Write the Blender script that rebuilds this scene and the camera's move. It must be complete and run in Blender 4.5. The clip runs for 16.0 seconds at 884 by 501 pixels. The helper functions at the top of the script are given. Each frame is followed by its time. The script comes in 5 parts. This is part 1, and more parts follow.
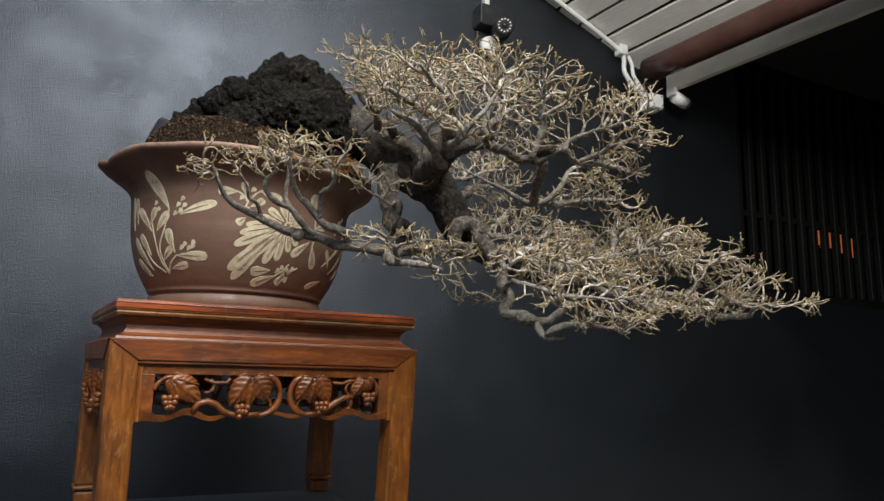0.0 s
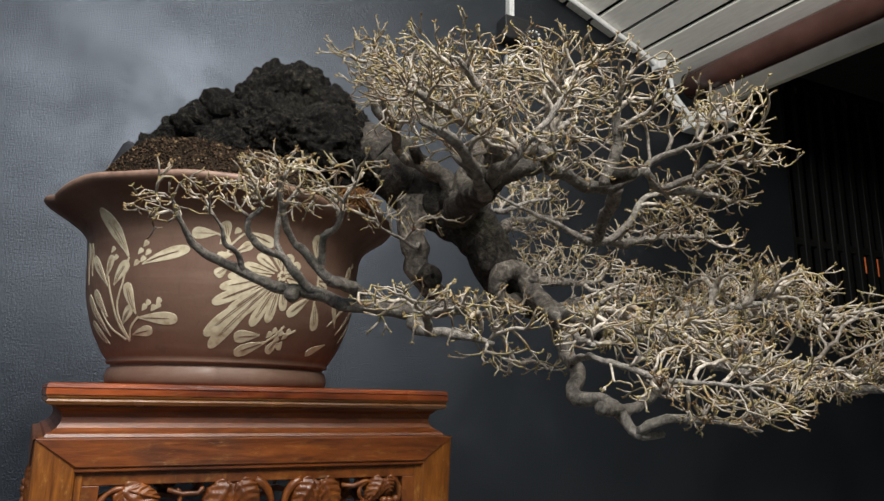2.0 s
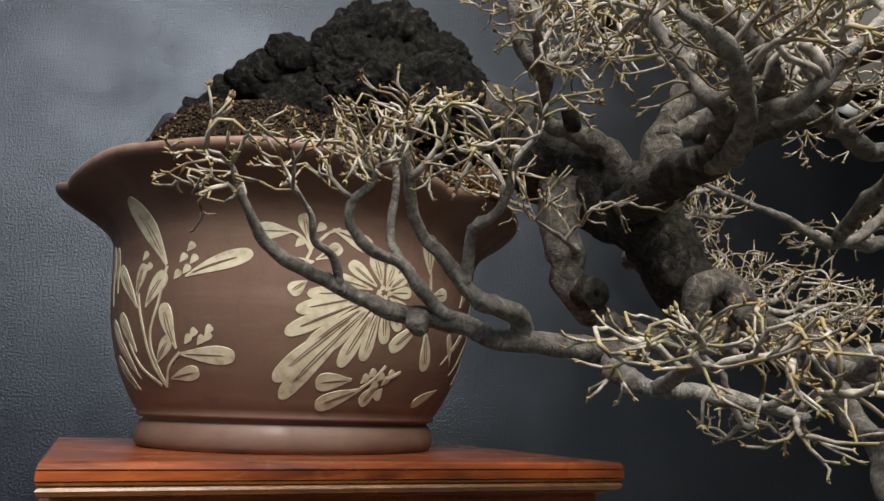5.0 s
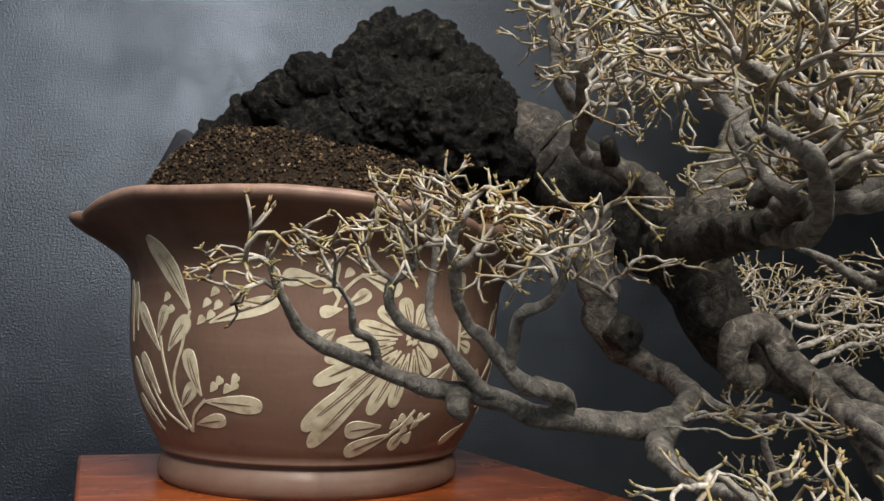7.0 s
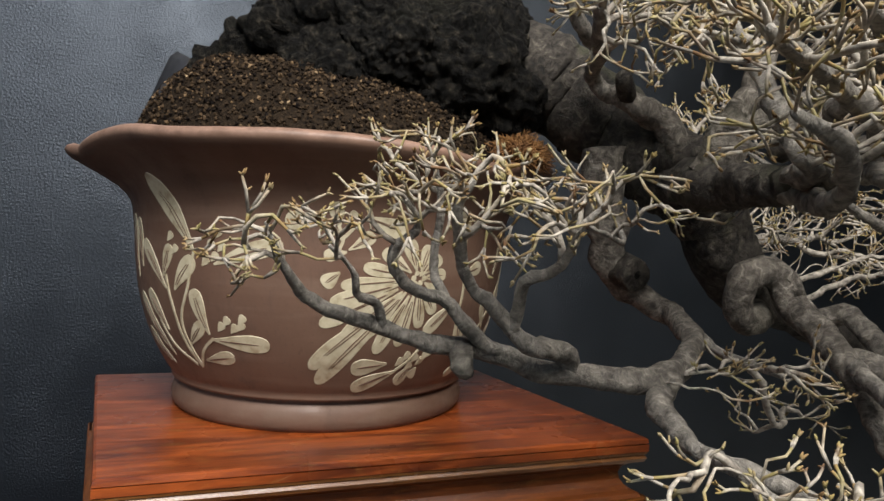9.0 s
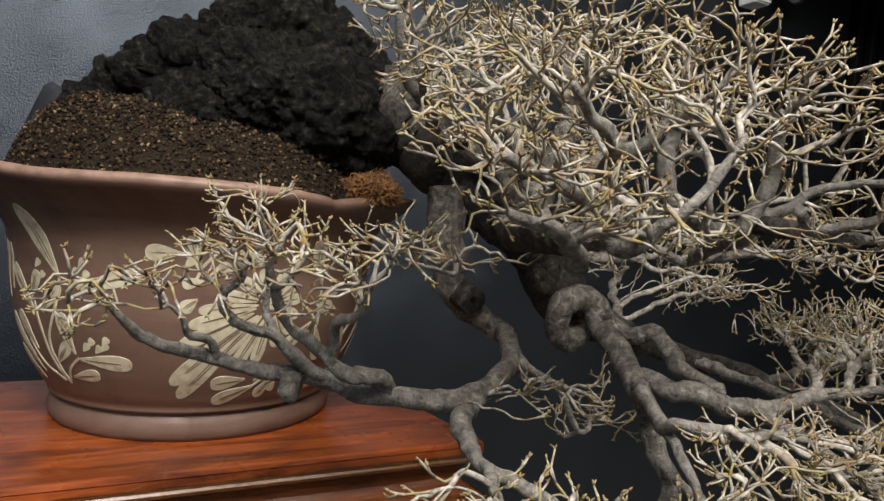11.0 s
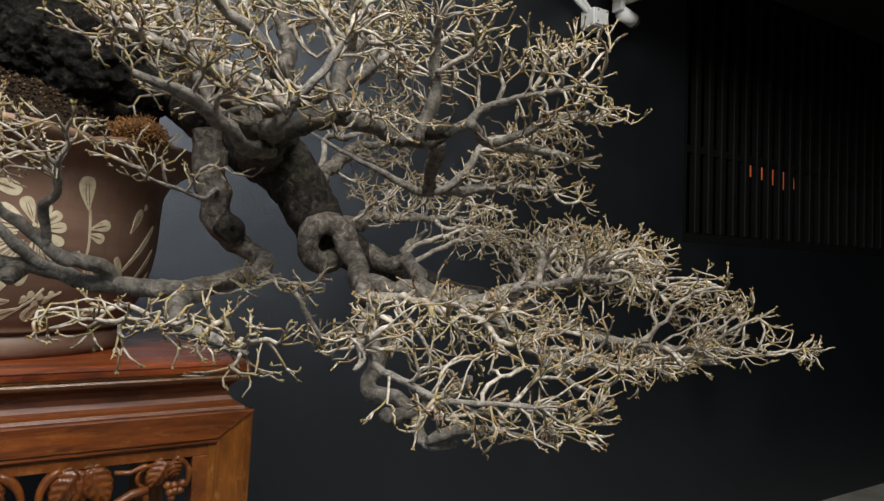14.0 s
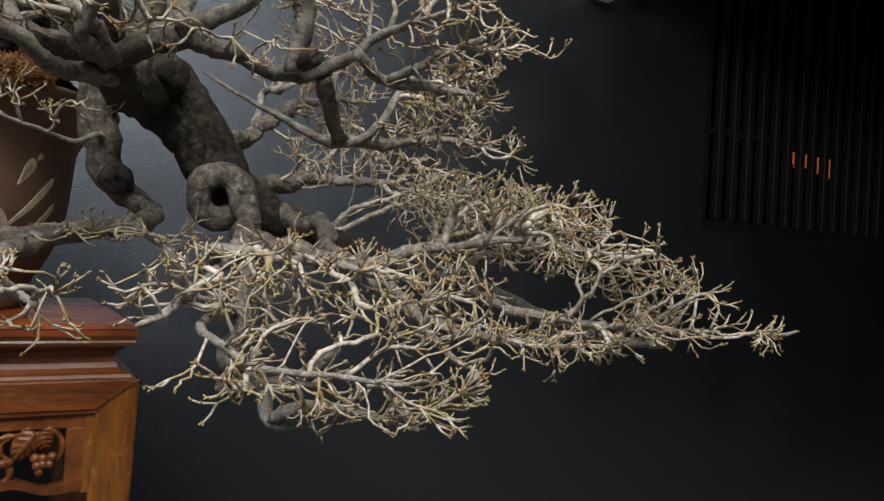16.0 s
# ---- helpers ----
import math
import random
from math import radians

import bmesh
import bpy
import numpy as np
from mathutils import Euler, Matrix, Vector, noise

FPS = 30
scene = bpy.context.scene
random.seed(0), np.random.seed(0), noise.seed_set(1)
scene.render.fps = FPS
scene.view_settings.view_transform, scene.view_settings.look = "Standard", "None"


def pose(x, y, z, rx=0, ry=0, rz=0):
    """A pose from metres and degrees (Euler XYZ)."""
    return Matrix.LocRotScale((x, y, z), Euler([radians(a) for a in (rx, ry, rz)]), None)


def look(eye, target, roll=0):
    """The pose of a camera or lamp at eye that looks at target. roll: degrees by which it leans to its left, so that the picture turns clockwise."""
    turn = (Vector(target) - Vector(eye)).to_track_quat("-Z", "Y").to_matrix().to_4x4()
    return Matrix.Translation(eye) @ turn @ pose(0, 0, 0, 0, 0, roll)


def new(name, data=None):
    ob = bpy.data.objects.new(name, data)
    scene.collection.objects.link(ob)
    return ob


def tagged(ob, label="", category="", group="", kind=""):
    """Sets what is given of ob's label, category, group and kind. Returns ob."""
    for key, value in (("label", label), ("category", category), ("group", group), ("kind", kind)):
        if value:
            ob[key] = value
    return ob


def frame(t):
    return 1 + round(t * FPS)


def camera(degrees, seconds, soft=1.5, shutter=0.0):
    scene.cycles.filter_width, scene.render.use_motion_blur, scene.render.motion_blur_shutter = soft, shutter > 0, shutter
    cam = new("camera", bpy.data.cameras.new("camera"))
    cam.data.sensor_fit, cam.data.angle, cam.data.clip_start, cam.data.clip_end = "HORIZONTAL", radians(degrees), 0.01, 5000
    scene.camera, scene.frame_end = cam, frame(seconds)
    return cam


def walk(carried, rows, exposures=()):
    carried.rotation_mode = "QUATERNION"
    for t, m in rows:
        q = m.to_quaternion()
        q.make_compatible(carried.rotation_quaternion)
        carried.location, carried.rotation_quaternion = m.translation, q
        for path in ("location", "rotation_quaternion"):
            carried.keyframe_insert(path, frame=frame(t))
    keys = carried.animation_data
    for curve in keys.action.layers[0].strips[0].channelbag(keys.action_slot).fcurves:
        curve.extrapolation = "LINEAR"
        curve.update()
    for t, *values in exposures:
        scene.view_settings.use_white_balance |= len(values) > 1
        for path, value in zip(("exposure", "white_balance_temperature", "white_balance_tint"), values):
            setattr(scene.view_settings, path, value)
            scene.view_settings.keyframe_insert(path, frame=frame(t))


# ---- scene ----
cam = camera(67.1, 16.0)
PATH = [
    (0, (0.205, -0.05, 0.315), (1.058, 1.725, 0.667), 1.6),
    (0.5, (0.222, 0.023, 0.361), (1.089, 1.788, 0.725), 1.0),
    (1, (0.238, 0.084, 0.382), (1.109, 1.846, 0.75), 1.0),
    (1.5, (0.241, 0.172, 0.4), (1.1, 1.937, 0.783), 1.8),
    (2, (0.292, 0.229, 0.41), (1.102, 2.006, 0.841), 1.1),
    (2.5, (0.325, 0.274, 0.425), (1.047, 2.086, 0.865), 0.6),
    (3, (0.34, 0.336, 0.426), (1.016, 2.163, 0.877), 1.6),
    (3.5, (0.341, 0.427, 0.432), (1.015, 2.25, 0.903), 1.5),
    (4, (0.329, 0.483, 0.444), (1.007, 2.305, 0.917), 1.6),
    (4.5, (0.308, 0.533, 0.458), (0.987, 2.353, 0.934), 1.8),
    (5, (0.298, 0.574, 0.466), (0.986, 2.391, 0.94), 1.7),
    (5.2, (0.299, 0.585, 0.472), (0.989, 2.401, 0.946), 1.9),
    (7.3, (0.264, 0.592, 0.585), (0.969, 2.449, 0.816), 2.3),
    (7.5, (0.266, 0.59, 0.589), (0.959, 2.457, 0.771), 2.4),
    (8, (0.260, 0.598, 0.598), (0.955, 2.471, 0.700), 2.4),
    (8.2, (0.263, 0.606, 0.603), (0.96, 2.48, 0.668), 2.3),
    (10.3, (0.274, 0.547, 0.683), (1.017, 2.4, 0.572), 3.2),
    (10.5, (0.281, 0.532, 0.689), (1.067, 2.367, 0.576), 3.6),
    (11, (0.322, 0.488, 0.691), (1.207, 2.279, 0.606), 3.6),
    (11.5, (0.367, 0.446, 0.68), (1.371, 2.173, 0.575), 3.5),
    (12, (0.412, 0.403, 0.651), (1.45, 2.109, 0.544), 2.1),
    (12.5, (0.449, 0.362, 0.623), (1.501, 2.059, 0.516), 1.2),
    (13, (0.462, 0.338, 0.598), (1.517, 2.035, 0.508), 1.5),
    (13.5, (0.467, 0.317, 0.563), (1.524, 2.015, 0.548), 2.0),
    (14, (0.482, 0.273, 0.548), (1.534, 1.973, 0.615), 1.7),
    (14.5, (0.5, 0.262, 0.539), (1.553, 1.96, 0.608), 2.2),
    (15, (0.512, 0.237, 0.547), (1.561, 1.938, 0.615), 2.6),
    (15.5, (0.576, 0.257, 0.532), (1.61, 1.968, 0.596), 3.7),
    (16, (0.683, 0.283, 0.521), (1.63, 2.045, 0.552), 3.2),
]
walk(cam, [(t, look(eye, target, roll)) for t, eye, target, roll in PATH], exposures=((0, 0.6), (7.5, 0.58), (11, 0.43), (16, 0.43)))

# ---- world and light ----
world = bpy.data.worlds.new("world")
scene.world = world
world.use_nodes = True
wn = world.node_tree
sky = wn.nodes.new("ShaderNodeTexSky")
sky.sky_type, sky.sun_disc = "NISHITA", False
sky.sun_elevation, sky.sun_rotation = radians(50), radians(-158)
wn.links.new(sky.outputs[0], wn.nodes["Background"].inputs[0])
wn.nodes["Background"].inputs[1].default_value = 0.075
sun = new("sun", bpy.data.lights.new("sun", "SUN"))
sun.data.energy, sun.data.angle, sun.data.color = 0.5, radians(20), (1.0, 0.95, 0.87)
sun.matrix_world = look((-0.9, -2.2, 4.6), (0.5, 1.2, 0.6))
# unseen key light added above and in front, in place of daylight
KEY_W, KEY_H = 1.8, 0.9
KEY_POSE = look((0.40, -0.08, 2.02), (0.86, 1.35, 0.55))
key_light = new("added_key_light", bpy.data.lights.new("added_key_light", "AREA"))
key_light.data.shape, key_light.data.size, key_light.data.size_y = "RECTANGLE", KEY_W, KEY_H
key_light.data.energy, key_light.data.color = 62.0, (1.0, 0.975, 0.935)
key_light.matrix_world = KEY_POSE


# ---- materials ----
def material(name, rough=0.6, spec=0.5, coat=0.0):
    m = bpy.data.materials.new(name)
    m.use_nodes = True
    b = m.node_tree.nodes["Principled BSDF"]
    b.inputs["Roughness"].default_value = rough
    b.inputs["Specular IOR Level"].default_value = spec
    b.inputs["Coat Weight"].default_value = coat
    return m, m.node_tree, b


def node(nt, kind, **values):
    n = nt.nodes.new("ShaderNode" + kind)
    for key, value in values.items():
        n.inputs[key.replace("_", " ")].default_value = value
    return n


def ramp(nt, source, stops):
    r = nt.nodes.new("ShaderNodeValToRGB")
    els = r.color_ramp.elements
    while len(els) < len(stops):
        els.new(0.5)
    for e, (p, c) in zip(els, stops):
        e.position, e.color = p, (*c, 1) if len(c) == 3 else c
    nt.links.new(source, r.inputs[0])
    return r.outputs[0]


def coords(nt, scale=(1, 1, 1), kind="Object"):
    tc = nt.nodes.new("ShaderNodeTexCoord")
    mp = nt.nodes.new("ShaderNodeMapping")
    mp.inputs["Scale"].default_value = scale
    nt.links.new(tc.outputs[kind], mp.inputs[0])
    return mp.outputs[0]


def noise_tex(nt, vec, scale, detail=4.0, rough=0.55, dist=0.0):
    n = node(nt, "TexNoise", Scale=scale, Detail=detail, Roughness=rough, Distortion=dist)
    nt.links.new(vec, n.inputs["Vector"])
    return n.outputs["Fac"]


def mix(nt, fac, a, b, blend="MIX"):
    m = nt.nodes.new("ShaderNodeMix")
    m.data_type, m.blend_type = "RGBA", blend
    for sock, v in ((m.inputs[0], fac), (m.inputs[6], a), (m.inputs[7], b)):
        if isinstance(v, (int, float)):
            sock.default_value = v
        elif isinstance(v, tuple):
            sock.default_value = (*v, 1)
        else:
            nt.links.new(v, sock)
    return m.outputs[2]


def bump(nt, b, height, strength, dist=0.002, chain=None):
    n = node(nt, "Bump", Strength=strength, Distance=dist)
    nt.links.new(height, n.inputs["Height"])
    if chain:
        nt.links.new(chain, n.inputs["Normal"])
    nt.links.new(n.outputs[0], b.inputs["Normal"])
    return n.outputs[0]


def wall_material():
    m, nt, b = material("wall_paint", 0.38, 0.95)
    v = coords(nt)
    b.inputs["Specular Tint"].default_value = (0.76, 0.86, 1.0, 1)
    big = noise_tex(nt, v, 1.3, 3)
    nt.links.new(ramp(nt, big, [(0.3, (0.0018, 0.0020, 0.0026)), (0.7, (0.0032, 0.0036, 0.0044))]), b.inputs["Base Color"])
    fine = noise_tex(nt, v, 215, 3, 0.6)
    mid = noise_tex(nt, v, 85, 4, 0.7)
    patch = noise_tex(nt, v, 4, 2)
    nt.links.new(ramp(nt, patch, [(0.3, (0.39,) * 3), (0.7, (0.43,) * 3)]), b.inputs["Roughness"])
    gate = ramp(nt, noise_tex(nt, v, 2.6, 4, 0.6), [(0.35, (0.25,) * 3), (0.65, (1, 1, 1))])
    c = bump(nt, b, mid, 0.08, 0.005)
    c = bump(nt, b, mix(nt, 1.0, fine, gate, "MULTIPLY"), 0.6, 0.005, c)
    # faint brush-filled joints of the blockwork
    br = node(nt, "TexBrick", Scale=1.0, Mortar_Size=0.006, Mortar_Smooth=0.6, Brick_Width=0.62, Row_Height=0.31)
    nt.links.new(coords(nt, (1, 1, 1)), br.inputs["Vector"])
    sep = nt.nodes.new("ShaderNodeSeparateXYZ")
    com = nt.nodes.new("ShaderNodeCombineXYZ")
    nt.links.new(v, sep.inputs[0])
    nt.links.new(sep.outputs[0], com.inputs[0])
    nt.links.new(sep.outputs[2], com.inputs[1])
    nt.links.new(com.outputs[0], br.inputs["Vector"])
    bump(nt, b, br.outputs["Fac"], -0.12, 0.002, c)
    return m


def wood_material(name, stretch, dark, light, coat=0.35, gloss=(0.17, 0.40), worn=0.35):
    m, nt, b = material(name, 0.32, 0.5, coat)
    b.inputs["Coat Roughness"].default_value = 0.3
    v = coords(nt, stretch)
    g = noise_tex(nt, v, 9, 6, 0.6, 0.6)
    g2 = noise_tex(nt, v, 40, 4, 0.6)
    col = ramp(nt, g, [(0.25, dark), (0.5, tuple((a + c) / 2 for a, c in zip(dark, light))), (0.75, light)])
    col = mix(nt, 0.55, col, ramp(nt, g2, [(0.3, (0.5, 0.42, 0.35)), (0.65, (1, 1, 1))]), "MULTIPLY")
    blot = noise_tex(nt, coords(nt), 7, 4)
    col = mix(nt, ramp(nt, blot, [(0.52, (0, 0, 0)), (0.75, (0.6,) * 3)]), col, tuple(x * 0.35 for x in dark))
    # worn scuffs
    scuff = noise_tex(nt, coords(nt, tuple(0.25 * s + 0.75 for s in stretch)), 34, 6, 0.75)
    col = mix(nt, ramp(nt, scuff, [(0.56, (0, 0, 0)), (0.72, (worn,) * 3)]), col, (0.46, 0.235, 0.062))
    scr = node(nt, "TexVoronoi", Scale=26.0)
    scr.feature = "DISTANCE_TO_EDGE"
    nt.links.new(coords(nt, tuple(0.10 * s + 0.25 for s in stretch)), scr.inputs["Vector"])
    gate = ramp(nt, noise_tex(nt, coords(nt), 23, 3), [(0.60, (0, 0, 0)), (0.68, (0.32,) * 3)])
    line = mix(nt, 1.0, ramp(nt, scr.outputs["Distance"], [(0.002, (1, 1, 1)), (0.006, (0, 0, 0))]), gate, "MULTIPLY")
    col = mix(nt, line, col, (0.50, 0.34, 0.18))
    nt.links.new(col, b.inputs["Base Color"])
    nt.links.new(ramp(nt, blot, [(0.3, (gloss[0],) * 3), (0.7, (gloss[1],) * 3)]), b.inputs["Roughness"])
    bump(nt, b, g2, 0.2, 0.002)
    return m


def clay_material():
    m, nt, b = material("clay", 0.55, 0.4)
    v = coords(nt)
    a = noise_tex(nt, v, 9, 5)
    f = noise_tex(nt, v, 220, 2)
    col = ramp(nt, a, [(0.3, (0.100, 0.054, 0.036)), (0.7, (0.150, 0.088, 0.060))])
    col = mix(nt, ramp(nt, f, [(0.6, (0, 0, 0)), (0.75, (0.35,) * 3)]), col, (0.07, 0.04, 0.03))
    st = noise_tex(nt, coords(nt, (1, 1, 9)), 6, 3)
    col = mix(nt, ramp(nt, st, [(0.52, (0, 0, 0)), (0.72, (0.4,) * 3)]), col, (0.19, 0.125, 0.09))
    sm = noise_tex(nt, coords(nt, (1, 1, 0.35)), 26, 5, 0.7)
    col = mix(nt, ramp(nt, sm, [(0.56, (0, 0, 0)), (0.72, (0.45,) * 3)]), col, (0.055, 0.036, 0.027))
    # clay rubbed pale along the rim, and pale scale where water dries round the foot
    sep = nt.nodes.new("ShaderNodeSeparateXYZ")
    nt.links.new(v, sep.inputs[0])
    chip = noise_tex(nt, v, 34, 5, 0.7)
    rim = ramp(nt, sep.outputs[2], [(0.708, (0, 0, 0)), (0.7165, (1, 1, 1))])
    rub = mix(nt, 1.0, rim, ramp(nt, chip, [(0.36, (0.15,) * 3), (0.62, (0.85,) * 3)]), "MULTIPLY")
    col = mix(nt, rub, col, (0.30, 0.185, 0.135))
    foot = ramp(nt, sep.outputs[2], [(0.425, (1, 1, 1)), (0.462, (0, 0, 0))])
    scale = mix(nt, 1.0, foot, ramp(nt, noise_tex(nt, coords(nt, (1, 1, 2.5)), 18, 6, 0.7), [(0.46, (0, 0, 0)), (0.62, (0.4,) * 3)]), "MULTIPLY")
    col = mix(nt, scale, col, (0.18, 0.130, 0.092))
    nt.links.new(ramp(nt, sm, [(0.35, (0.42,) * 3), (0.65, (0.68,) * 3)]), b.inputs["Roughness"])
    nt.links.new(col, b.inputs["Base Color"])
    bump(nt, b, f, 0.12, 0.0012)
    return m


def slip_material():
    m, nt, b = material("cream_slip", 0.5, 0.4)
    a = noise_tex(nt, coords(nt), 90, 4)
    nt.links.new(ramp(nt, a, [(0.3, (0.30, 0.24, 0.15)), (0.45, (0.42, 0.365, 0.25)), (0.65, (0.50, 0.445, 0.315))]), b.inputs["Base Color"])
    bump(nt, b, a, 0.3, 0.001)
    return m


def twig_material():
    m, nt, b = material("twig_bark", 0.75, 0.25)
    at = nt.nodes.new("ShaderNodeAttribute")
    at.attribute_name = "tip"
    v = coords(nt)
    a = noise_tex(nt, v, 160, 3)
    big = noise_tex(nt, v, 32, 3)
    grey = ramp(nt, a, [(0.3, (0.115, 0.098, 0.080)), (0.5, (0.315, 0.282, 0.236)), (0.7, (0.50, 0.448, 0.372))])
    tan = ramp(nt, big, [(0.34, (0.125, 0.062, 0.024)), (0.45, (0.24, 0.160, 0.060)), (0.54, (0.225, 0.190, 0.055)), (0.62, (0.25, 0.165, 0.062)), (0.70, (0.11, 0.06, 0.028))])
    col = mix(nt, ramp(nt, at.outputs["Fac"], [(0.28, (0, 0, 0)), (0.76, (1, 1, 1))]), grey, mix(nt, ramp(nt, big, [(0.40, (0.95,) * 3), (0.50, (0.68,) * 3), (0.60, (0.95,) * 3)]), grey, tan))
    nt.links.new(col, b.inputs["Base Color"])
    bump(nt, b, a, 0.4, 0.001)
    return m


def bark_material(name, stops, moss):
    m, nt, b = material(name, 0.75, 0.3)
    v = coords(nt)
    a = noise_tex(nt, v, 95, 6, 0.72, 0.6)
    big = noise_tex(nt, v, 9, 4)
    at = nt.nodes.new("ShaderNodeAttribute")
    at.attribute_name = "run"
    com = nt.nodes.new("ShaderNodeCombineXYZ")
    nt.links.new(at.outputs["Fac"], com.inputs[0])
    ring = noise_tex(nt, com.outputs[0], 170, 3, 0.7)
    col = ramp(nt, a, stops)
    young = nt.nodes.new("ShaderNodeAttribute")
    young.attribute_name = "tip"
    pale = ramp(nt, a, [(0.3, (0.10, 0.09, 0.078)), (0.5, (0.29, 0.268, 0.235)), (0.7, (0.47, 0.43, 0.37))])
    col = mix(nt, young.outputs["Fac"], col, pale)
    col = mix(nt, 0.6, col, ramp(nt, ring, [(0.35, (0.55, 0.53, 0.5)), (0.6, (1, 1, 1))]), "MULTIPLY")
    col = mix(nt, ramp(nt, big, [(0.58, (0, 0, 0)), (0.72, (moss,) * 3)]), col, (0.060, 0.063, 0.030))
    nt.links.new(col, b.inputs["Base Color"])
    c = bump(nt, b, ring, 0.5, 0.004)
    bump(nt, b, a, 0.8, 0.007, c)
    return m


def root_material():
    m, nt, b = material("root_crust", 0.82, 0.12)
    v = coords(nt)
    a = noise_tex(nt, v, 110, 6, 0.75)
    big = noise_tex(nt, v, 11, 5)
    col = ramp(nt, a, [(0.36, (0.0024, 0.0022, 0.0021)), (0.50, (0.0080, 0.0074, 0.0064)), (0.61, (0.030, 0.026, 0.020)), (0.75, (0.14, 0.12, 0.088))])
    col = mix(nt, ramp(nt, big, [(0.55, (0, 0, 0)), (0.72, (0.3,) * 3)]), col, (0.034, 0.034, 0.022))
    nt.links.new(col, b.inputs["Base Color"])
    bump(nt, b, a, 1.0, 0.014)
    return m


def plain_material(name, lo, hi, scale, rough=0.6, bumpy=0.15, stretch=(1, 1, 1), metallic=0.0, spec=0.5):
    m, nt, b = material(name, rough, spec)
    b.inputs["Metallic"].default_value = metallic
    a = noise_tex(nt, coords(nt, stretch), scale, 5)
    nt.links.new(ramp(nt, a, [(0.3, lo), (0.7, hi)]), b.inputs["Base Color"])
    bump(nt, b, a, bumpy, 0.003)
    return m


def grain_material():
    m, nt, b = material("soil_grain", 0.9, 0.08)
    geo = nt.nodes.new("ShaderNodeNewGeometry")
    nt.links.new(ramp(nt, geo.outputs["Random Per Island"], [(0.0, (0.006, 0.0045, 0.004)), (0.45, (0.024, 0.016, 0.010)), (0.78, (0.05, 0.033, 0.019)), (0.93, (0.085, 0.056, 0.033)), (0.978, (0.17, 0.11, 0.06)), (1.0, (0.28, 0.20, 0.12))]), b.inputs["Base Color"])
    return m


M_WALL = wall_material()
M_TOP = wood_material("red_lacquered_wood", (0.8, 7, 7), (0.040, 0.006, 0.003), (0.50, 0.112, 0.022), 0.6)
M_RAIL = wood_material("brown_rail_wood", (1.2, 9, 9), (0.050, 0.011, 0.0022), (0.29, 0.078, 0.012), 0.08, (0.30, 0.52), 0.30)
M_GOLD = wood_material("golden_moulding_wood", (1.2, 9, 9), (0.085, 0.027, 0.006), (0.34, 0.135, 0.030))
M_SIDE = wood_material("brown_side_wood", (9, 1.2, 9), (0.060, 0.015, 0.0035), (0.24, 0.075, 0.014), 0.08, (0.30, 0.52))
M_LEG = wood_material("worn_leg_wood", (9, 9, 1.2), (0.075, 0.019, 0.003), (0.36, 0.125, 0.018), 0.15, (0.26, 0.48), 0.62)
M_CARVE = wood_material("carved_wood", (3, 3, 3), (0.060, 0.015, 0.0035), (0.29, 0.088, 0.015), 0.08, (0.28, 0.48))
M_POT, M_SLIP = clay_material(), slip_material()
M_TWIG, M_ROOT = twig_material(), root_material()
M_BARK = bark_material("old_bark", [(0.34, (0.008, 0.007, 0.006)), (0.48, (0.030, 0.025, 0.020)), (0.61, (0.072, 0.062, 0.050)), (0.77, (0.21, 0.185, 0.15))], 0.6)
M_LIMB = bark_material("young_bark", [(0.33, (0.026, 0.022, 0.018)), (0.47, (0.095, 0.082, 0.068)), (0.58, (0.185, 0.163, 0.136)), (0.72, (0.40, 0.36, 0.305))], 0.3)
M_GRAIN = grain_material()
M_SOIL = plain_material("soil", (0.006, 0.0045, 0.0035), (0.030, 0.020, 0.012), 320, 0.95, 1.0, spec=0.08)
M_FIBRE = plain_material("fibre", (0.10, 0.042, 0.013), (0.34, 0.165, 0.052), 60, 0.9, 0.3)
M_CON = plain_material("concrete", (0.33, 0.305, 0.25), (0.50, 0.465, 0.385), 6, 0.9, 0.3)
M_BOUNCE = plain_material("pale_bounce", (0.50, 0.51, 0.52), (0.66, 0.67, 0.68), 3, 0.9, 0.2)
M_DARK_FLOOR = plain_material("dark_floor", (0.03, 0.03, 0.03), (0.06, 0.058, 0.055), 5, 0.6, 0.3)
M_SLATE = plain_material("grey_slab", (0.10, 0.105, 0.11), (0.17, 0.175, 0.18), 8, 0.7, 0.2)
M_PLANK = plain_material("pale_plank", (0.76, 0.75, 0.70), (0.88, 0.87, 0.82), 14, 0.5, 0.2, (6, 1, 6))
M_WHITE = plain_material("white_plastic", (0.62, 0.62, 0.60), (0.78, 0.78, 0.76), 20, 0.45, 0.05)
M_BLACK = plain_material("black_plastic", (0.012, 0.012, 0.013), (0.03, 0.03, 0.032), 20, 0.35, 0.05)
M_PIPE = plain_material("brown_gutter", (0.060, 0.027, 0.021), (0.095, 0.044, 0.035), 10, 0.26, 0.08)
M_FASCIA = plain_material("beige_board", (0.60, 0.57, 0.48), (0.74, 0.71, 0.61), 9, 0.6, 0.15)
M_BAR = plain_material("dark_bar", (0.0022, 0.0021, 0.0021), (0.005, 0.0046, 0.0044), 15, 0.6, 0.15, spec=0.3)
# the dark of the unlit room behind the bars, put into its wall colour
M_INNER = plain_material("unlit_black", (0.003, 0.003, 0.0033), (0.007, 0.007, 0.0075), 5, 0.9, 0.1, spec=0.2)
# near-black so the added walls, ceiling and roof panels return little light
M_VOID = plain_material("dark_blocker", (0.010, 0.010, 0.011), (0.02, 0.02, 0.021), 5, 0.9, 0.1)


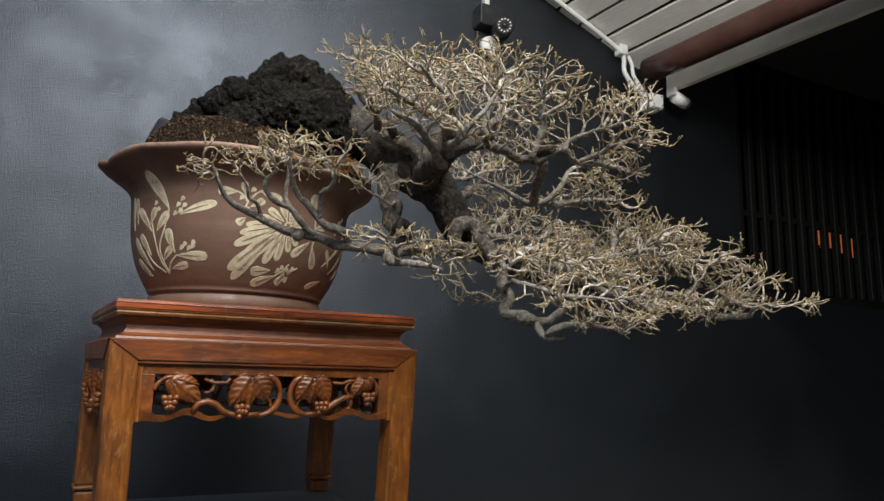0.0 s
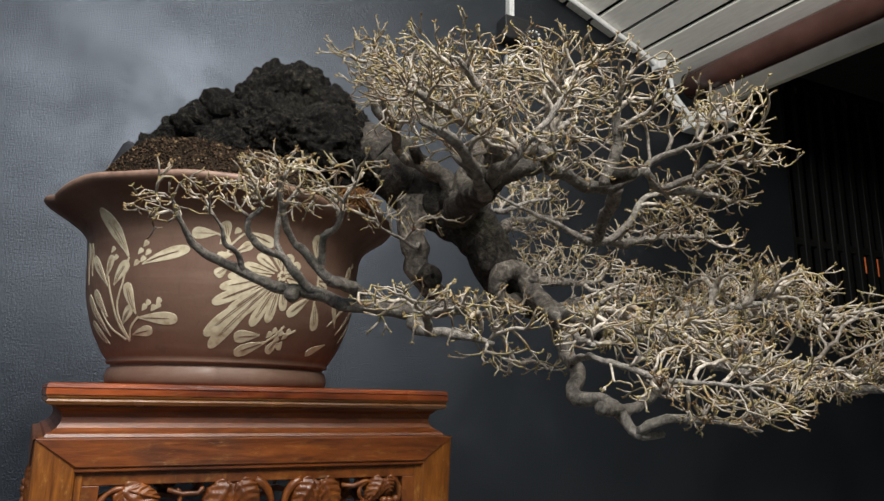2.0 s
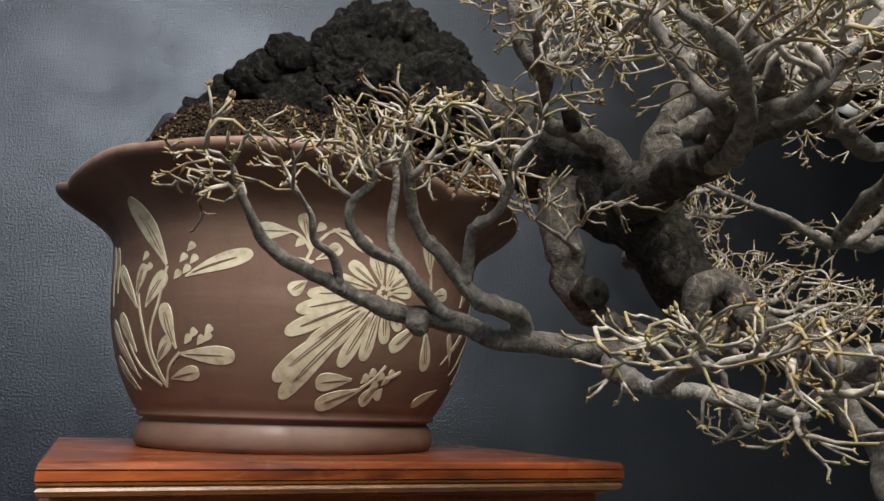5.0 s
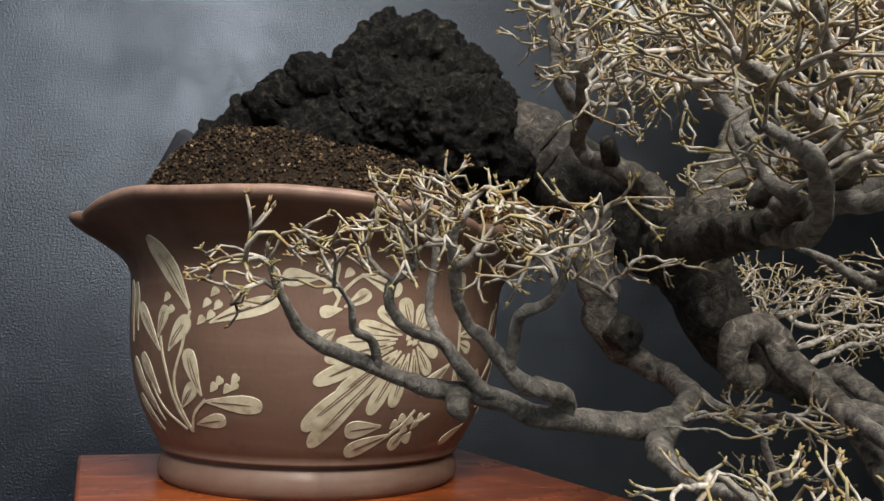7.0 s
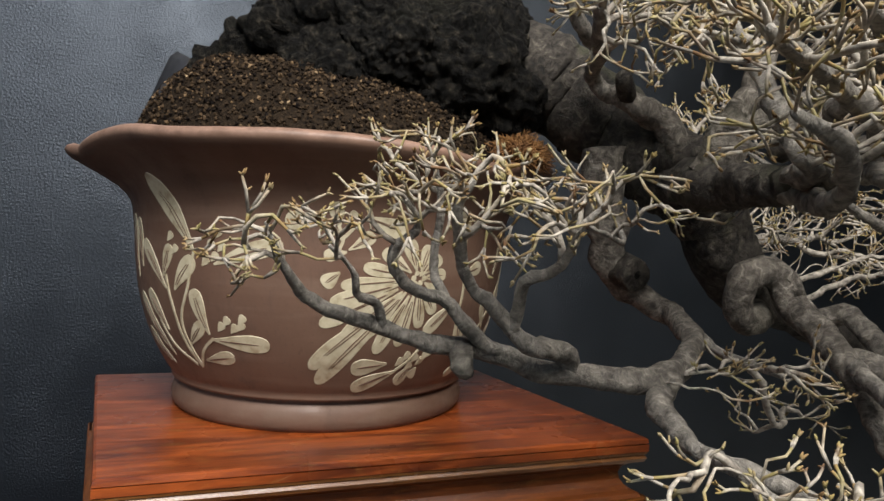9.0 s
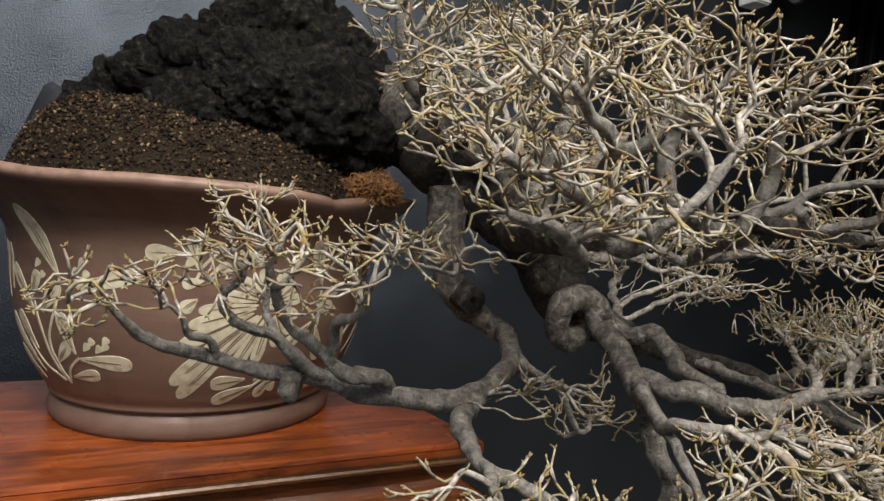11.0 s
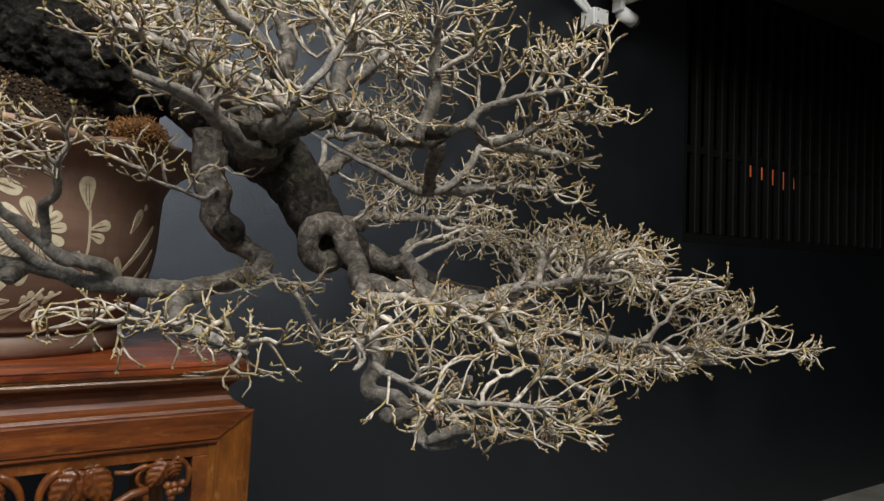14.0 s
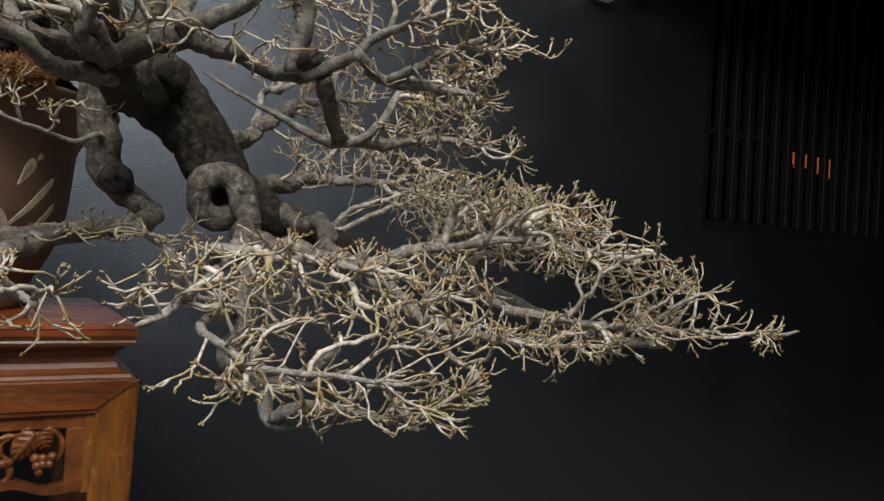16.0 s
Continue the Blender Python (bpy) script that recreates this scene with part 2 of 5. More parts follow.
def glow_material(name, col, strength):
    m, nt, b = material(name, 0.5)
    b.inputs["Emission Color"].default_value = (*col, 1)
    b.inputs["Emission Strength"].default_value = strength
    b.inputs["Base Color"].default_value = (*col, 1)
    return m


M_GLOW = glow_material("amber_lamp", (1.0, 0.24, 0.07), 0.17)


# ---- building helpers ----
def box(bm, x0, x1, y0, y1, z0, z1, bevel=0.0):
    m = Matrix.Translation(((x0 + x1) / 2, (y0 + y1) / 2, (z0 + z1) / 2)) @ Matrix.Diagonal((x1 - x0, y1 - y0, z1 - z0, 1))
    vs = bmesh.ops.create_cube(bm, size=1, matrix=m)["verts"]
    if bevel:
        es = list({e for v in vs for e in v.link_edges})
        bmesh.ops.bevel(bm, geom=es, offset=bevel, segments=2, affect="EDGES", profile=0.5)


def part(name, bm, mat, parent=None, label="", smooth=False):
    me = bpy.data.meshes.new(name)
    bm.to_mesh(me)
    bm.free()
    return finish(name, me, mat, parent, label, smooth)


def finish(name, me, mat, parent=None, label="", smooth=False):
    me.polygons.foreach_set("use_smooth", [smooth] * len(me.polygons))
    me.materials.append(mat)
    ob = new(name, me)
    if parent:
        ob.parent = parent
    if label:
        ob["label"] = label
    return ob


class Tubes:
    """Collects tapered tubes along polylines and turns them into one mesh."""

    def __init__(self):
        self.v, self.f, self.tip, self.run = [], [], [], []

    def add(self, pts, radii, sides=6, tips=None, knobs=0.0, rng=None):
        pts = [Vector(p) for p in pts]
        n = len(pts)
        if n < 2:
            return
        t = (pts[1] - pts[0]).normalized()
        side = t.orthogonal().normalized()
        base = len(self.v)
        run = 0.0
        for i, p in enumerate(pts):
            run += (p - pts[i - 1]).length if i else 0.0
            t2 = (pts[min(i + 1, n - 1)] - pts[max(i - 1, 0)])
            if t2.length > 1e-9:
                t2.normalize()
                side = (side - t2 * side.dot(t2))
                side = side.normalized() if side.length > 1e-6 else t2.orthogonal().normalized()
                t = t2
            up = t.cross(side)
            for k in range(sides):
                a = math.tau * k / sides
                w = side * math.cos(a) + up * math.sin(a)
                r = radii[i]
                if knobs:
                    q = p * 38.0 + w * 1.1
                    r *= 1 + knobs * noise.noise(q) + 0.5 * knobs * noise.noise(q * 2.3 + w * 1.5) + 0.22 * knobs * noise.noise(q * 5.1 + w * 3)
                self.v.append(p + w * r)
                self.tip.append(tips[i] if tips else 0.0)
                self.run.append(run)
        for i in range(n - 1):
            for k in range(sides):
                a, b = base + i * sides + k, base + i * sides + (k + 1) % sides
                self.f.append((a, b, b + sides, a + sides))
        self.v.append(pts[-1] + t * radii[-1] * 0.8)
        self.tip.append(tips[-1] if tips else 0.0)
        self.run.append(run)
        last = base + (n - 1) * sides
        for k in range(sides):
            self.f.append((last + k, last + (k + 1) % sides, len(self.v) - 1))
        self.v.append(pts[0])
        self.tip.append(tips[0] if tips else 0.0)
        self.run.append(0.0)
        for k in range(sides):
            self.f.append((base + (k + 1) % sides, base + k, len(self.v) - 1))

    def build(self, name, mat, parent=None, label="", smooth=True):
        me = bpy.data.meshes.new(name)
        me.from_pydata([tuple(v) for v in self.v], [], self.f)
        at = me.attributes.new("tip", "FLOAT", "POINT")
        at.data.foreach_set("value", self.tip)
        at = me.attributes.new("run", "FLOAT", "POINT")
        at.data.foreach_set("value", self.run)
        return finish(name, me, mat, parent, label, smooth)


def spline(points, step=0.008):
    """A smooth polyline through points of (x, y, z, radius)."""
    P = [np.array(p, float) for p in points]
    P = [2 * P[0] - P[1]] + P + [2 * P[-1] - P[-2]]
    out = []
    for a, b, c, d in zip(P, P[1:], P[2:], P[3:]):
        n = max(2, int(np.linalg.norm((c - b)[:3]) / step))
        for i in range(n):
            t = i / n
            out.append(0.5 * (2 * b + (c - a) * t + (2 * a - 5 * b + 4 * c - d) * t * t + (3 * b - a - 3 * c + d) * t ** 3))
    out.append(P[-2])
    return np.array(out)


# ---- walls, ground, roof ----
WALL_Y = 2.27
FLOOR_Z = -0.62
OPEN_X0, OPEN_X1, OPEN_Z0, OPEN_Z1 = 3.0, 5.2, 0.72, 2.05
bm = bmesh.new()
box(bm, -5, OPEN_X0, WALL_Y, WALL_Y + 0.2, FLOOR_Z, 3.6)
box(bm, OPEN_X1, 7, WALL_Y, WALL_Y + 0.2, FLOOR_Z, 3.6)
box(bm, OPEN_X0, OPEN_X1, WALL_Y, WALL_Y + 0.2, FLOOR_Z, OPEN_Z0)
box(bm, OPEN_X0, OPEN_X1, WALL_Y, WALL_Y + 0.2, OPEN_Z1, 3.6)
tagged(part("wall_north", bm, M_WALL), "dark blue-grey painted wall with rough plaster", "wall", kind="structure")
# unseen floor, coloured dark so undersides get little bounced light
bm = bmesh.new()
box(bm, -5, 7, -5, WALL_Y, FLOOR_Z - 0.1, FLOOR_Z - 0.006)
tagged(part("floor", bm, M_DARK_FLOOR), "unseen yard floor, coloured dark to cut light bounced upward", "floor", kind="structure")
bm = bmesh.new()
box(bm, 1.1, 6.8, 0.25, WALL_Y, FLOOR_Z - 0.006, FLOOR_Z)
tagged(part("pavement", bm, M_CON), "pale grey weathered concrete strip along the wall", "pavement", kind="structure")
# unseen wall added behind the camera, pale to brighten the north wall's left
bm = bmesh.new()
box(bm, -5, 1.75, -5.2, -5, FLOOR_Z, 1.7)
tagged(part("bounce_wall_south", bm, M_BOUNCE), "unseen pale wall added to reflect light onto the north wall", "wall", kind="structure")
# unseen side walls added on the right to keep light off that side
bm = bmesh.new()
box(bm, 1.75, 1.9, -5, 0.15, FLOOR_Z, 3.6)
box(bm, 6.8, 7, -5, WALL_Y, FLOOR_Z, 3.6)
tagged(part("shade_walls_east", bm, M_VOID), "unseen dark side walls added to shade the right", "wall", kind="structure")
# low wall out of view, added to hold back light from the left
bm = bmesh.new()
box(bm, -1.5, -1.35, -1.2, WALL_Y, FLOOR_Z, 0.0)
tagged(part("shade_wall_west", bm, M_VOID), "unseen dark low wall added to block light from the left", "wall", kind="structure")
# flat ceiling added over the right side to shut out sky there
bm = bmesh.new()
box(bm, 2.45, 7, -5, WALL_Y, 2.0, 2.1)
tagged(part("ceiling", bm, M_VOID), "dark flat ceiling added to keep the right side dark", "ceiling", kind="structure")
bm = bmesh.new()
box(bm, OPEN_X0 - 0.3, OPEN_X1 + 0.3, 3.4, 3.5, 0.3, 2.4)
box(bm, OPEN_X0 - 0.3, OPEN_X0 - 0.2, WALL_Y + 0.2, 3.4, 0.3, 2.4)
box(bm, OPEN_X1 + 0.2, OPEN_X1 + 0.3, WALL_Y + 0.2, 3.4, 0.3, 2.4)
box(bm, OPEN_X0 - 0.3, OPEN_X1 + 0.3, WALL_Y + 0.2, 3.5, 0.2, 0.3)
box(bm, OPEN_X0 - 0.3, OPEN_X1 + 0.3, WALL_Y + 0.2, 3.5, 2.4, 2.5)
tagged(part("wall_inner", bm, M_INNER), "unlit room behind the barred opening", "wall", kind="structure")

# sloping dark panels added round the key light to block sky, all unseen
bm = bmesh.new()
w, h = KEY_W / 2 + 0.03, KEY_H / 2 + 0.03
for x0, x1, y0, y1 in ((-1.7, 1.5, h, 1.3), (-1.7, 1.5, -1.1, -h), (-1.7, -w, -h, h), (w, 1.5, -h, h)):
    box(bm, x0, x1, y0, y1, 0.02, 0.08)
bmesh.ops.transform(bm, matrix=KEY_POSE, verts=bm.verts)
tagged(part("roof", bm, M_VOID), "unseen dark panels added round the key light to block sky", "roof", kind="structure")
# unseen four-bar frame added round the key light
bm = bmesh.new()
for x0, x1, y0, y1 in ((-w, w, h - 0.03, h), (-w, w, -h, -h + 0.03), (-w, -w + 0.03, -h + 0.03, h - 0.03), (w - 0.03, w, -h + 0.03, h - 0.03)):
    box(bm, x0, x1, y0, y1, 0.005, 0.07)
bmesh.ops.transform(bm, matrix=KEY_POSE, verts=bm.verts)
tagged(part("key_light_frame", bm, M_BAR), "unseen dark frame added round the key light", "window", kind="structure")

# barred opening
grille = tagged(new("window_grille"), "dark wooden bars across an unlit opening", "window grille", kind="structure")
grille.location = (0, 0, 0)
GY = WALL_Y + 0.06
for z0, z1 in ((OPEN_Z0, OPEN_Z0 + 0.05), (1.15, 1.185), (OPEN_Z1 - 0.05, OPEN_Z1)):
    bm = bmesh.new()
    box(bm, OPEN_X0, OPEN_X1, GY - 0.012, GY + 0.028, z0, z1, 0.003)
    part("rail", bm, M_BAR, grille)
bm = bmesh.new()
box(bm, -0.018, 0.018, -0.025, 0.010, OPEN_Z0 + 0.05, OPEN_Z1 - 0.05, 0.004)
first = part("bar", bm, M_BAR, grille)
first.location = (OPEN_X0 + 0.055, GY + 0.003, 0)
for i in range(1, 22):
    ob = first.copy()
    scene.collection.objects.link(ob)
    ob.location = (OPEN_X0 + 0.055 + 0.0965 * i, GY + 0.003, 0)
for i, (x, z) in enumerate(((4.56, 1.315), (4.68, 1.305), (4.83, 1.285), (4.96, 1.265))):
    bm = bmesh.new()
    bmesh.ops.create_cone(bm, cap_ends=True, segments=14, radius1=0.045, radius2=0.03, depth=0.12)
    bmesh.ops.create_uvsphere(bm, u_segments=14, v_segments=8, radius=0.02, matrix=Matrix.Translation((0, 0, 0.055)))
    lamp = tagged(part("amber_lamp", bm, M_GLOW, None, "", True), "small amber lamp glowing behind the bars", "lamp", "lamps behind bars")
    lamp.location = (x, 2.95, z)

# sloping boarded soffit with gutter and fascia
SLOPE = -0.385
def soffit_z(x):
    return 1.810 + SLOPE * (x - 2.26)
soffit = tagged(new("soffit"), "pale weathered boards under a sloping roof", "soffit", kind="structure")


def eave_turn(deg):
    return Matrix.Translation((2.3, 2.2, 0)) @ Matrix.Rotation(radians(deg), 4, "Z") @ Matrix.Translation((-2.3, -2.2, 0))


soffit.matrix_world = eave_turn(7)
px = 2.365
for i in range(13):
    w = 0.128
    bm = bmesh.new()
    box(bm, -w / 2 + 0.0085, w / 2 - 0.0085, -2.6, 2.42 - 0.013 * (i % 2), 0, 0.018, 0.002)
    ob = part("plank", bm, M_PLANK, soffit)
    ob.rotation_euler = (0, -math.atan(SLOPE), 0)
    cx = px - w / 2 * math.cos(math.atan(SLOPE))
    ob.location = (cx, 0, soffit_z(cx) + 0.002 * (i % 3))
    px -= w * math.cos(math.atan(SLOPE))
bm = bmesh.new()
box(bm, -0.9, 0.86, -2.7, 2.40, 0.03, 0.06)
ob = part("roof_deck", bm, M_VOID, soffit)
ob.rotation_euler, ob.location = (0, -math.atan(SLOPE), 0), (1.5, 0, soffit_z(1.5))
bm = bmesh.new()
box(bm, 2.475, 2.50, -2.6, 2.20, 1.66, 1.80, 0.003)
bmesh.ops.transform(bm, matrix=eave_turn(6.5), verts=bm.verts)
tagged(part("fascia_board", bm, M_FASCIA), "beige painted board along the eave", "fascia", kind="structure")
tb = Tubes()
tb.add([eave_turn(7) @ Vector((2.315, y, 1.718)) for y in np.linspace(2.17, -2.6, 24)], [0.058] * 24, 20)
tagged(tb.build("gutter_pipe", M_PIPE), "glossy dark brown pipe under the eave", "pipe", kind="structure")

# conduit, junction box, spotlight, security camera
tb = Tubes()
tb.add(spline([(1.0, 2.215, 2.285, .011), (1.82, 2.215, 1.965, .011), (2.17, 2.215, 1.815, .011), (2.205, 2.21, 1.77, .011), (2.203, 2.205, 1.70, .011), (2.25, 2.20, 1.64, .011), (2.32, 2.20, 1.60, .011)], 0.02)[:, :3], [0.011] * 400, 10)
tagged(tb.build("conduit", M_WHITE), "white plastic cable conduit along the wall", "conduit")
tb = Tubes()
tb.add(spline([(2.235, 2.215, 1.79, .009), (2.245, 2.2, 1.74, .009), (2.24, 2.19, 1.69, .009), (2.275, 2.19, 1.645, .009), (2.325, 2.19, 1.60, .009)], 0.02)[:, :3], [0.009] * 60, 10)
bm = bmesh.new()
box(bm, 2.172, 2.218, 2.19, 2.24, 1.782, 1.832, 0.008)
tagged(part("conduit_elbow", bm, M_WHITE), "white plastic conduit junction fitting", "conduit fitting")
tagged(tb.build("cable", M_WHITE), "short white cable bending into the box", "cable")
JX, JZ, LX, LZ = 2.315, 1.535, 2.487, 1.612
jb = tagged(new("junction_box"), "square white plastic junction box by the eave", "junction box")
bm = bmesh.new(); box(bm, JX, JX + 0.075, 2.16, 2.235, JZ, JZ + 0.072, 0.005); part("body", bm, M_WHITE, jb)
bm = bmesh.new(); box(bm, JX + 0.004, JX + 0.071, 2.152, 2.16, JZ + 0.004, JZ + 0.068, 0.003); part("lid", bm, M_WHITE, jb)
for dx, dz in ((0.014, 0.014), (0.061, 0.014), (0.014, 0.058), (0.061, 0.058)):
    bm = bmesh.new(); bmesh.ops.create_cone(bm, cap_ends=True, segments=8, radius1=0.003, radius2=0.003, depth=0.005, matrix=pose(JX + dx, 2.151, JZ + dz, 90)); part("screw", bm, M_BLACK, jb)
sp = tagged(new("spotlight"), "small white cylindrical spotlight under the eave", "spotlight")
bm = bmesh.new(); box(bm, LX - 0.035, LX - 0.008, 2.15, 2.20, LZ + 0.012, LZ + 0.05, 0.004); part("bracket", bm, M_WHITE, sp)
bm = bmesh.new(); bmesh.ops.create_cone(bm, cap_ends=True, segments=20, radius1=0.028, radius2=0.028, depth=0.075, matrix=pose(LX + 0.02, 2.17, LZ, 0, 105)); part("housing", bm, M_WHITE, sp, "", True)
bm = bmesh.new(); bmesh.ops.create_cone(bm, cap_ends=True, segments=20, radius1=0.0295, radius2=0.027, depth=0.014, matrix=pose(LX + 0.0635, 2.17, LZ - 0.0115, 0, 105)); part("front_ring", bm, M_BLACK, sp)
cc = tagged(new("security_camera"), "black bullet security camera on white wall base", "security camera")
bm = bmesh.new(); box(bm, 1.435, 1.54, 2.20, WALL_Y, 1.742, 1.835, 0.006); part("mount_box", bm, M_BLACK, cc)
bm = bmesh.new(); box(bm, 1.475, 1.497, 2.235, WALL_Y, 1.835, 2.6, 0.003); part("cable_duct", bm, M_WHITE, cc)
bm = bmesh.new(); bmesh.ops.create_cone(bm, cap_ends=True, segments=22, radius1=0.042, radius2=0.036, depth=0.03, matrix=pose(1.497, 2.235, 1.668, 90)); part("wall_base", bm, M_WHITE, cc, "", True)
aim = look((1.512, 2.145, 1.712), (0.6, -0.2, 1.1))
bm = bmesh.new(); bmesh.ops.create_cone(bm, cap_ends=True, segments=26, radius1=0.040, radius2=0.042, depth=0.10, matrix=aim @ pose(0, 0, 0.02)); part("barrel", bm, M_BLACK, cc, "", True)
bm = bmesh.new(); bmesh.ops.create_cone(bm, cap_ends=True, segments=26, radius1=0.034, radius2=0.034, depth=0.006, matrix=aim @ pose(0, 0, -0.031)); part("face_plate", bm, M_BAR, cc)
bm = bmesh.new(); bmesh.ops.create_uvsphere(bm, u_segments=14, v_segments=8, radius=0.013, matrix=aim @ pose(0, 0, -0.032)); part("lens", bm, M_BLACK, cc, "", True)
for k in range(12):
    a = k * math.tau / 12
    bm = bmesh.new(); bmesh.ops.create_uvsphere(bm, u_segments=8, v_segments=5, radius=0.0042, matrix=aim @ pose(0.025 * math.cos(a), 0.025 * math.sin(a), -0.034)); part("led", bm, M_WHITE, cc)

# ---- plinth and carved stand ----
bm = bmesh.new()
box(bm, 0.06, 0.705, 1.12, 1.615, FLOOR_Z, 0.02, 0.006)
tagged(part("plinth", bm, M_SLATE), "grey stone plinth carrying the wooden stand", "plinth")

SX0, SX1, SY0, SY1 = 0.2, 0.75, 1.2, 1.625
LEAN_X = -0.113


def sheared(bm):
    for v in bm.verts:
        v.co.x += LEAN_X * (v.co.y - SY0)
    return bm


def stepped(profile):
    """A rectangular moulding: loops of (inset, z) round the stand, closed on top and below."""
    bm = bmesh.new()
    loops = []
    for ins, z in profile:
        a, b, c, d = SX0 + ins, SX1 - ins, SY0 + ins, SY1 - ins
        loops.append([bm.verts.new(p) for p in ((a, c, z), (b, c, z), (b, d, z), (a, d, z))])
    for A, B in zip(loops, loops[1:]):
        for k in range(4):
            bm.faces.new((A[k], A[(k + 1) % 4], B[(k + 1) % 4], B[k]))
    bm.faces.new(loops[0][::-1])
    bm.faces.new(loops[-1])
    bmesh.ops.recalc_face_normals(bm, faces=bm.faces)
    return sheared(bm)


stand = tagged(new("plant_stand"), "carved reddish-brown hardwood stand with worn lacquer", "plant stand")
part("tabletop", stepped([(0.004, 0.4042), (0.0, 0.4048), (0.0, 0.4125), (0.0025, 0.4128), (0.0025, 0.4136), (0.0, 0.414), (0.001, 0.4185), (0.0035, 0.42)]), M_TOP, stand, "glossy red-brown top board")
part("moulding", stepped([(0.008, 0.3915), (0.003, 0.393), (0.001, 0.397), (0.0035, 0.4005), (0.0015, 0.4015), (0.001, 0.404)]), M_GOLD, stand, "golden-brown moulding below the board")
part("waist", stepped([(0.004, 0.353), (0.006, 0.357), (0.012, 0.360), (0.017, 0.364), (0.0205, 0.370), (0.0215, 0.377), (0.019, 0.384), (0.013, 0.389), (0.012, 0.3915)]), M_RAIL, stand)
LW, LEGW = 0.052, 0.043
for x, y, sx, sy in ((SX0, SY0, 1, 1), (SX1, SY0, -1, 1), (SX1, SY1, -1, -1), (SX0, SY1, 1, -1)):
    bm = bmesh.new()
    xs, ys = sorted((x - 0.005 * sx, x + LEGW * sx)), sorted((y - 0.005 * sy, y + LEGW * sy))
    box(bm, *xs, *ys, 0.058, 0.3525, 0.004)
    for v in bm.verts:
        drop = (0.3525 - v.co.z) / 0.2945
        v.co.x += sx * 0.006 * drop
        v.co.y += sy * 0.006 * drop
    leg = part("leg", sheared(bm), M_LEG, stand, "golden-brown leg with scuffed edges")
    bm = bmesh.new()
    cx, cy = sum(xs) / 2 + 0.006 * sx, sum(ys) / 2 + 0.006 * sy
    hw = LEGW / 2 + 0.003
    for za, zb, rb in ((0.048, 0.058, hw + 0.0025), (0.02, 0.046, hw - 0.002)):
        box(bm, cx - rb, cx + rb, cy - rb, cy + rb, za, zb, 0.005)
    part("foot", sheared(bm), M_LEG, leg)


def rail(side):
    """A frame rail with mitred ends lapping the legs, and its bead; side turns it round the stand."""
    along_x = side in (0, 2)
    u0, u1 = (SX0, SX1) if along_x else (SY0, SY1)
    at, sg = ((SY0, -1), (SX1, 1), (SY1, 1), (SX0, -1))[side]
    back = at - sg * 0.035

    def solid(outline, w0, w1, inset):
        bm = bmesh.new()
        loops = []
        cu, cz = sum(q[0] for q in outline) / 4, sum(q[1] for q in outline) / 4
        for w, k in ((w0, 0), (w1 - sg * inset, 0), (w1, inset)):
            ring = []
            for u, z in outline:
                u += k * (1 if u < cu else -1)
                z += k * (1 if z < cz else -1)
                ring.append(bm.verts.new((u, w, z) if along_x else (w, u, z)))
            loops.append(ring)
        for A, B in zip(loops, loops[1:]):
            for k in range(4):
                bm.faces.new((A[k], A[(k + 1) % 4], B[(k + 1) % 4], B[k]))
        bm.faces.new(loops[0][::-1])
        bm.faces.new(loops[-1])
        bmesh.ops.recalc_face_normals(bm, faces=bm.faces)
        return sheared(bm)
    face = at + sg * 0.0068
    part("rail", solid([(u0 - 0.0045, 0.3522), (u1 + 0.0045, 0.3522), (u1 - LEGW + 0.001, 0.3165), (u0 + LEGW - 0.001, 0.3165)], back, face, 0.0016), M_RAIL if along_x else M_SIDE, stand)
    part("bead", solid([(u0 + LEGW - 0.002, 0.3165), (u1 - LEGW + 0.002, 0.3165), (u1 - LEGW + 0.002, 0.311), (u0 + LEGW - 0.002, 0.311)], back, at + sg * 0.0045, 0.0015), M_RAIL if along_x else M_SIDE, stand)
    for a, b in ((u0 + LEGW - 0.001, u0 + LW + 0.001), (u1 - LW - 0.001, u1 - LEGW + 0.001)):
        part("bead", solid([(a, 0.3108), (b, 0.3108), (b, 0.214), (a, 0.214)], back, at - sg * 0.001, 0.0015), M_LEG, stand)


for k in range(4):
    rail(k)


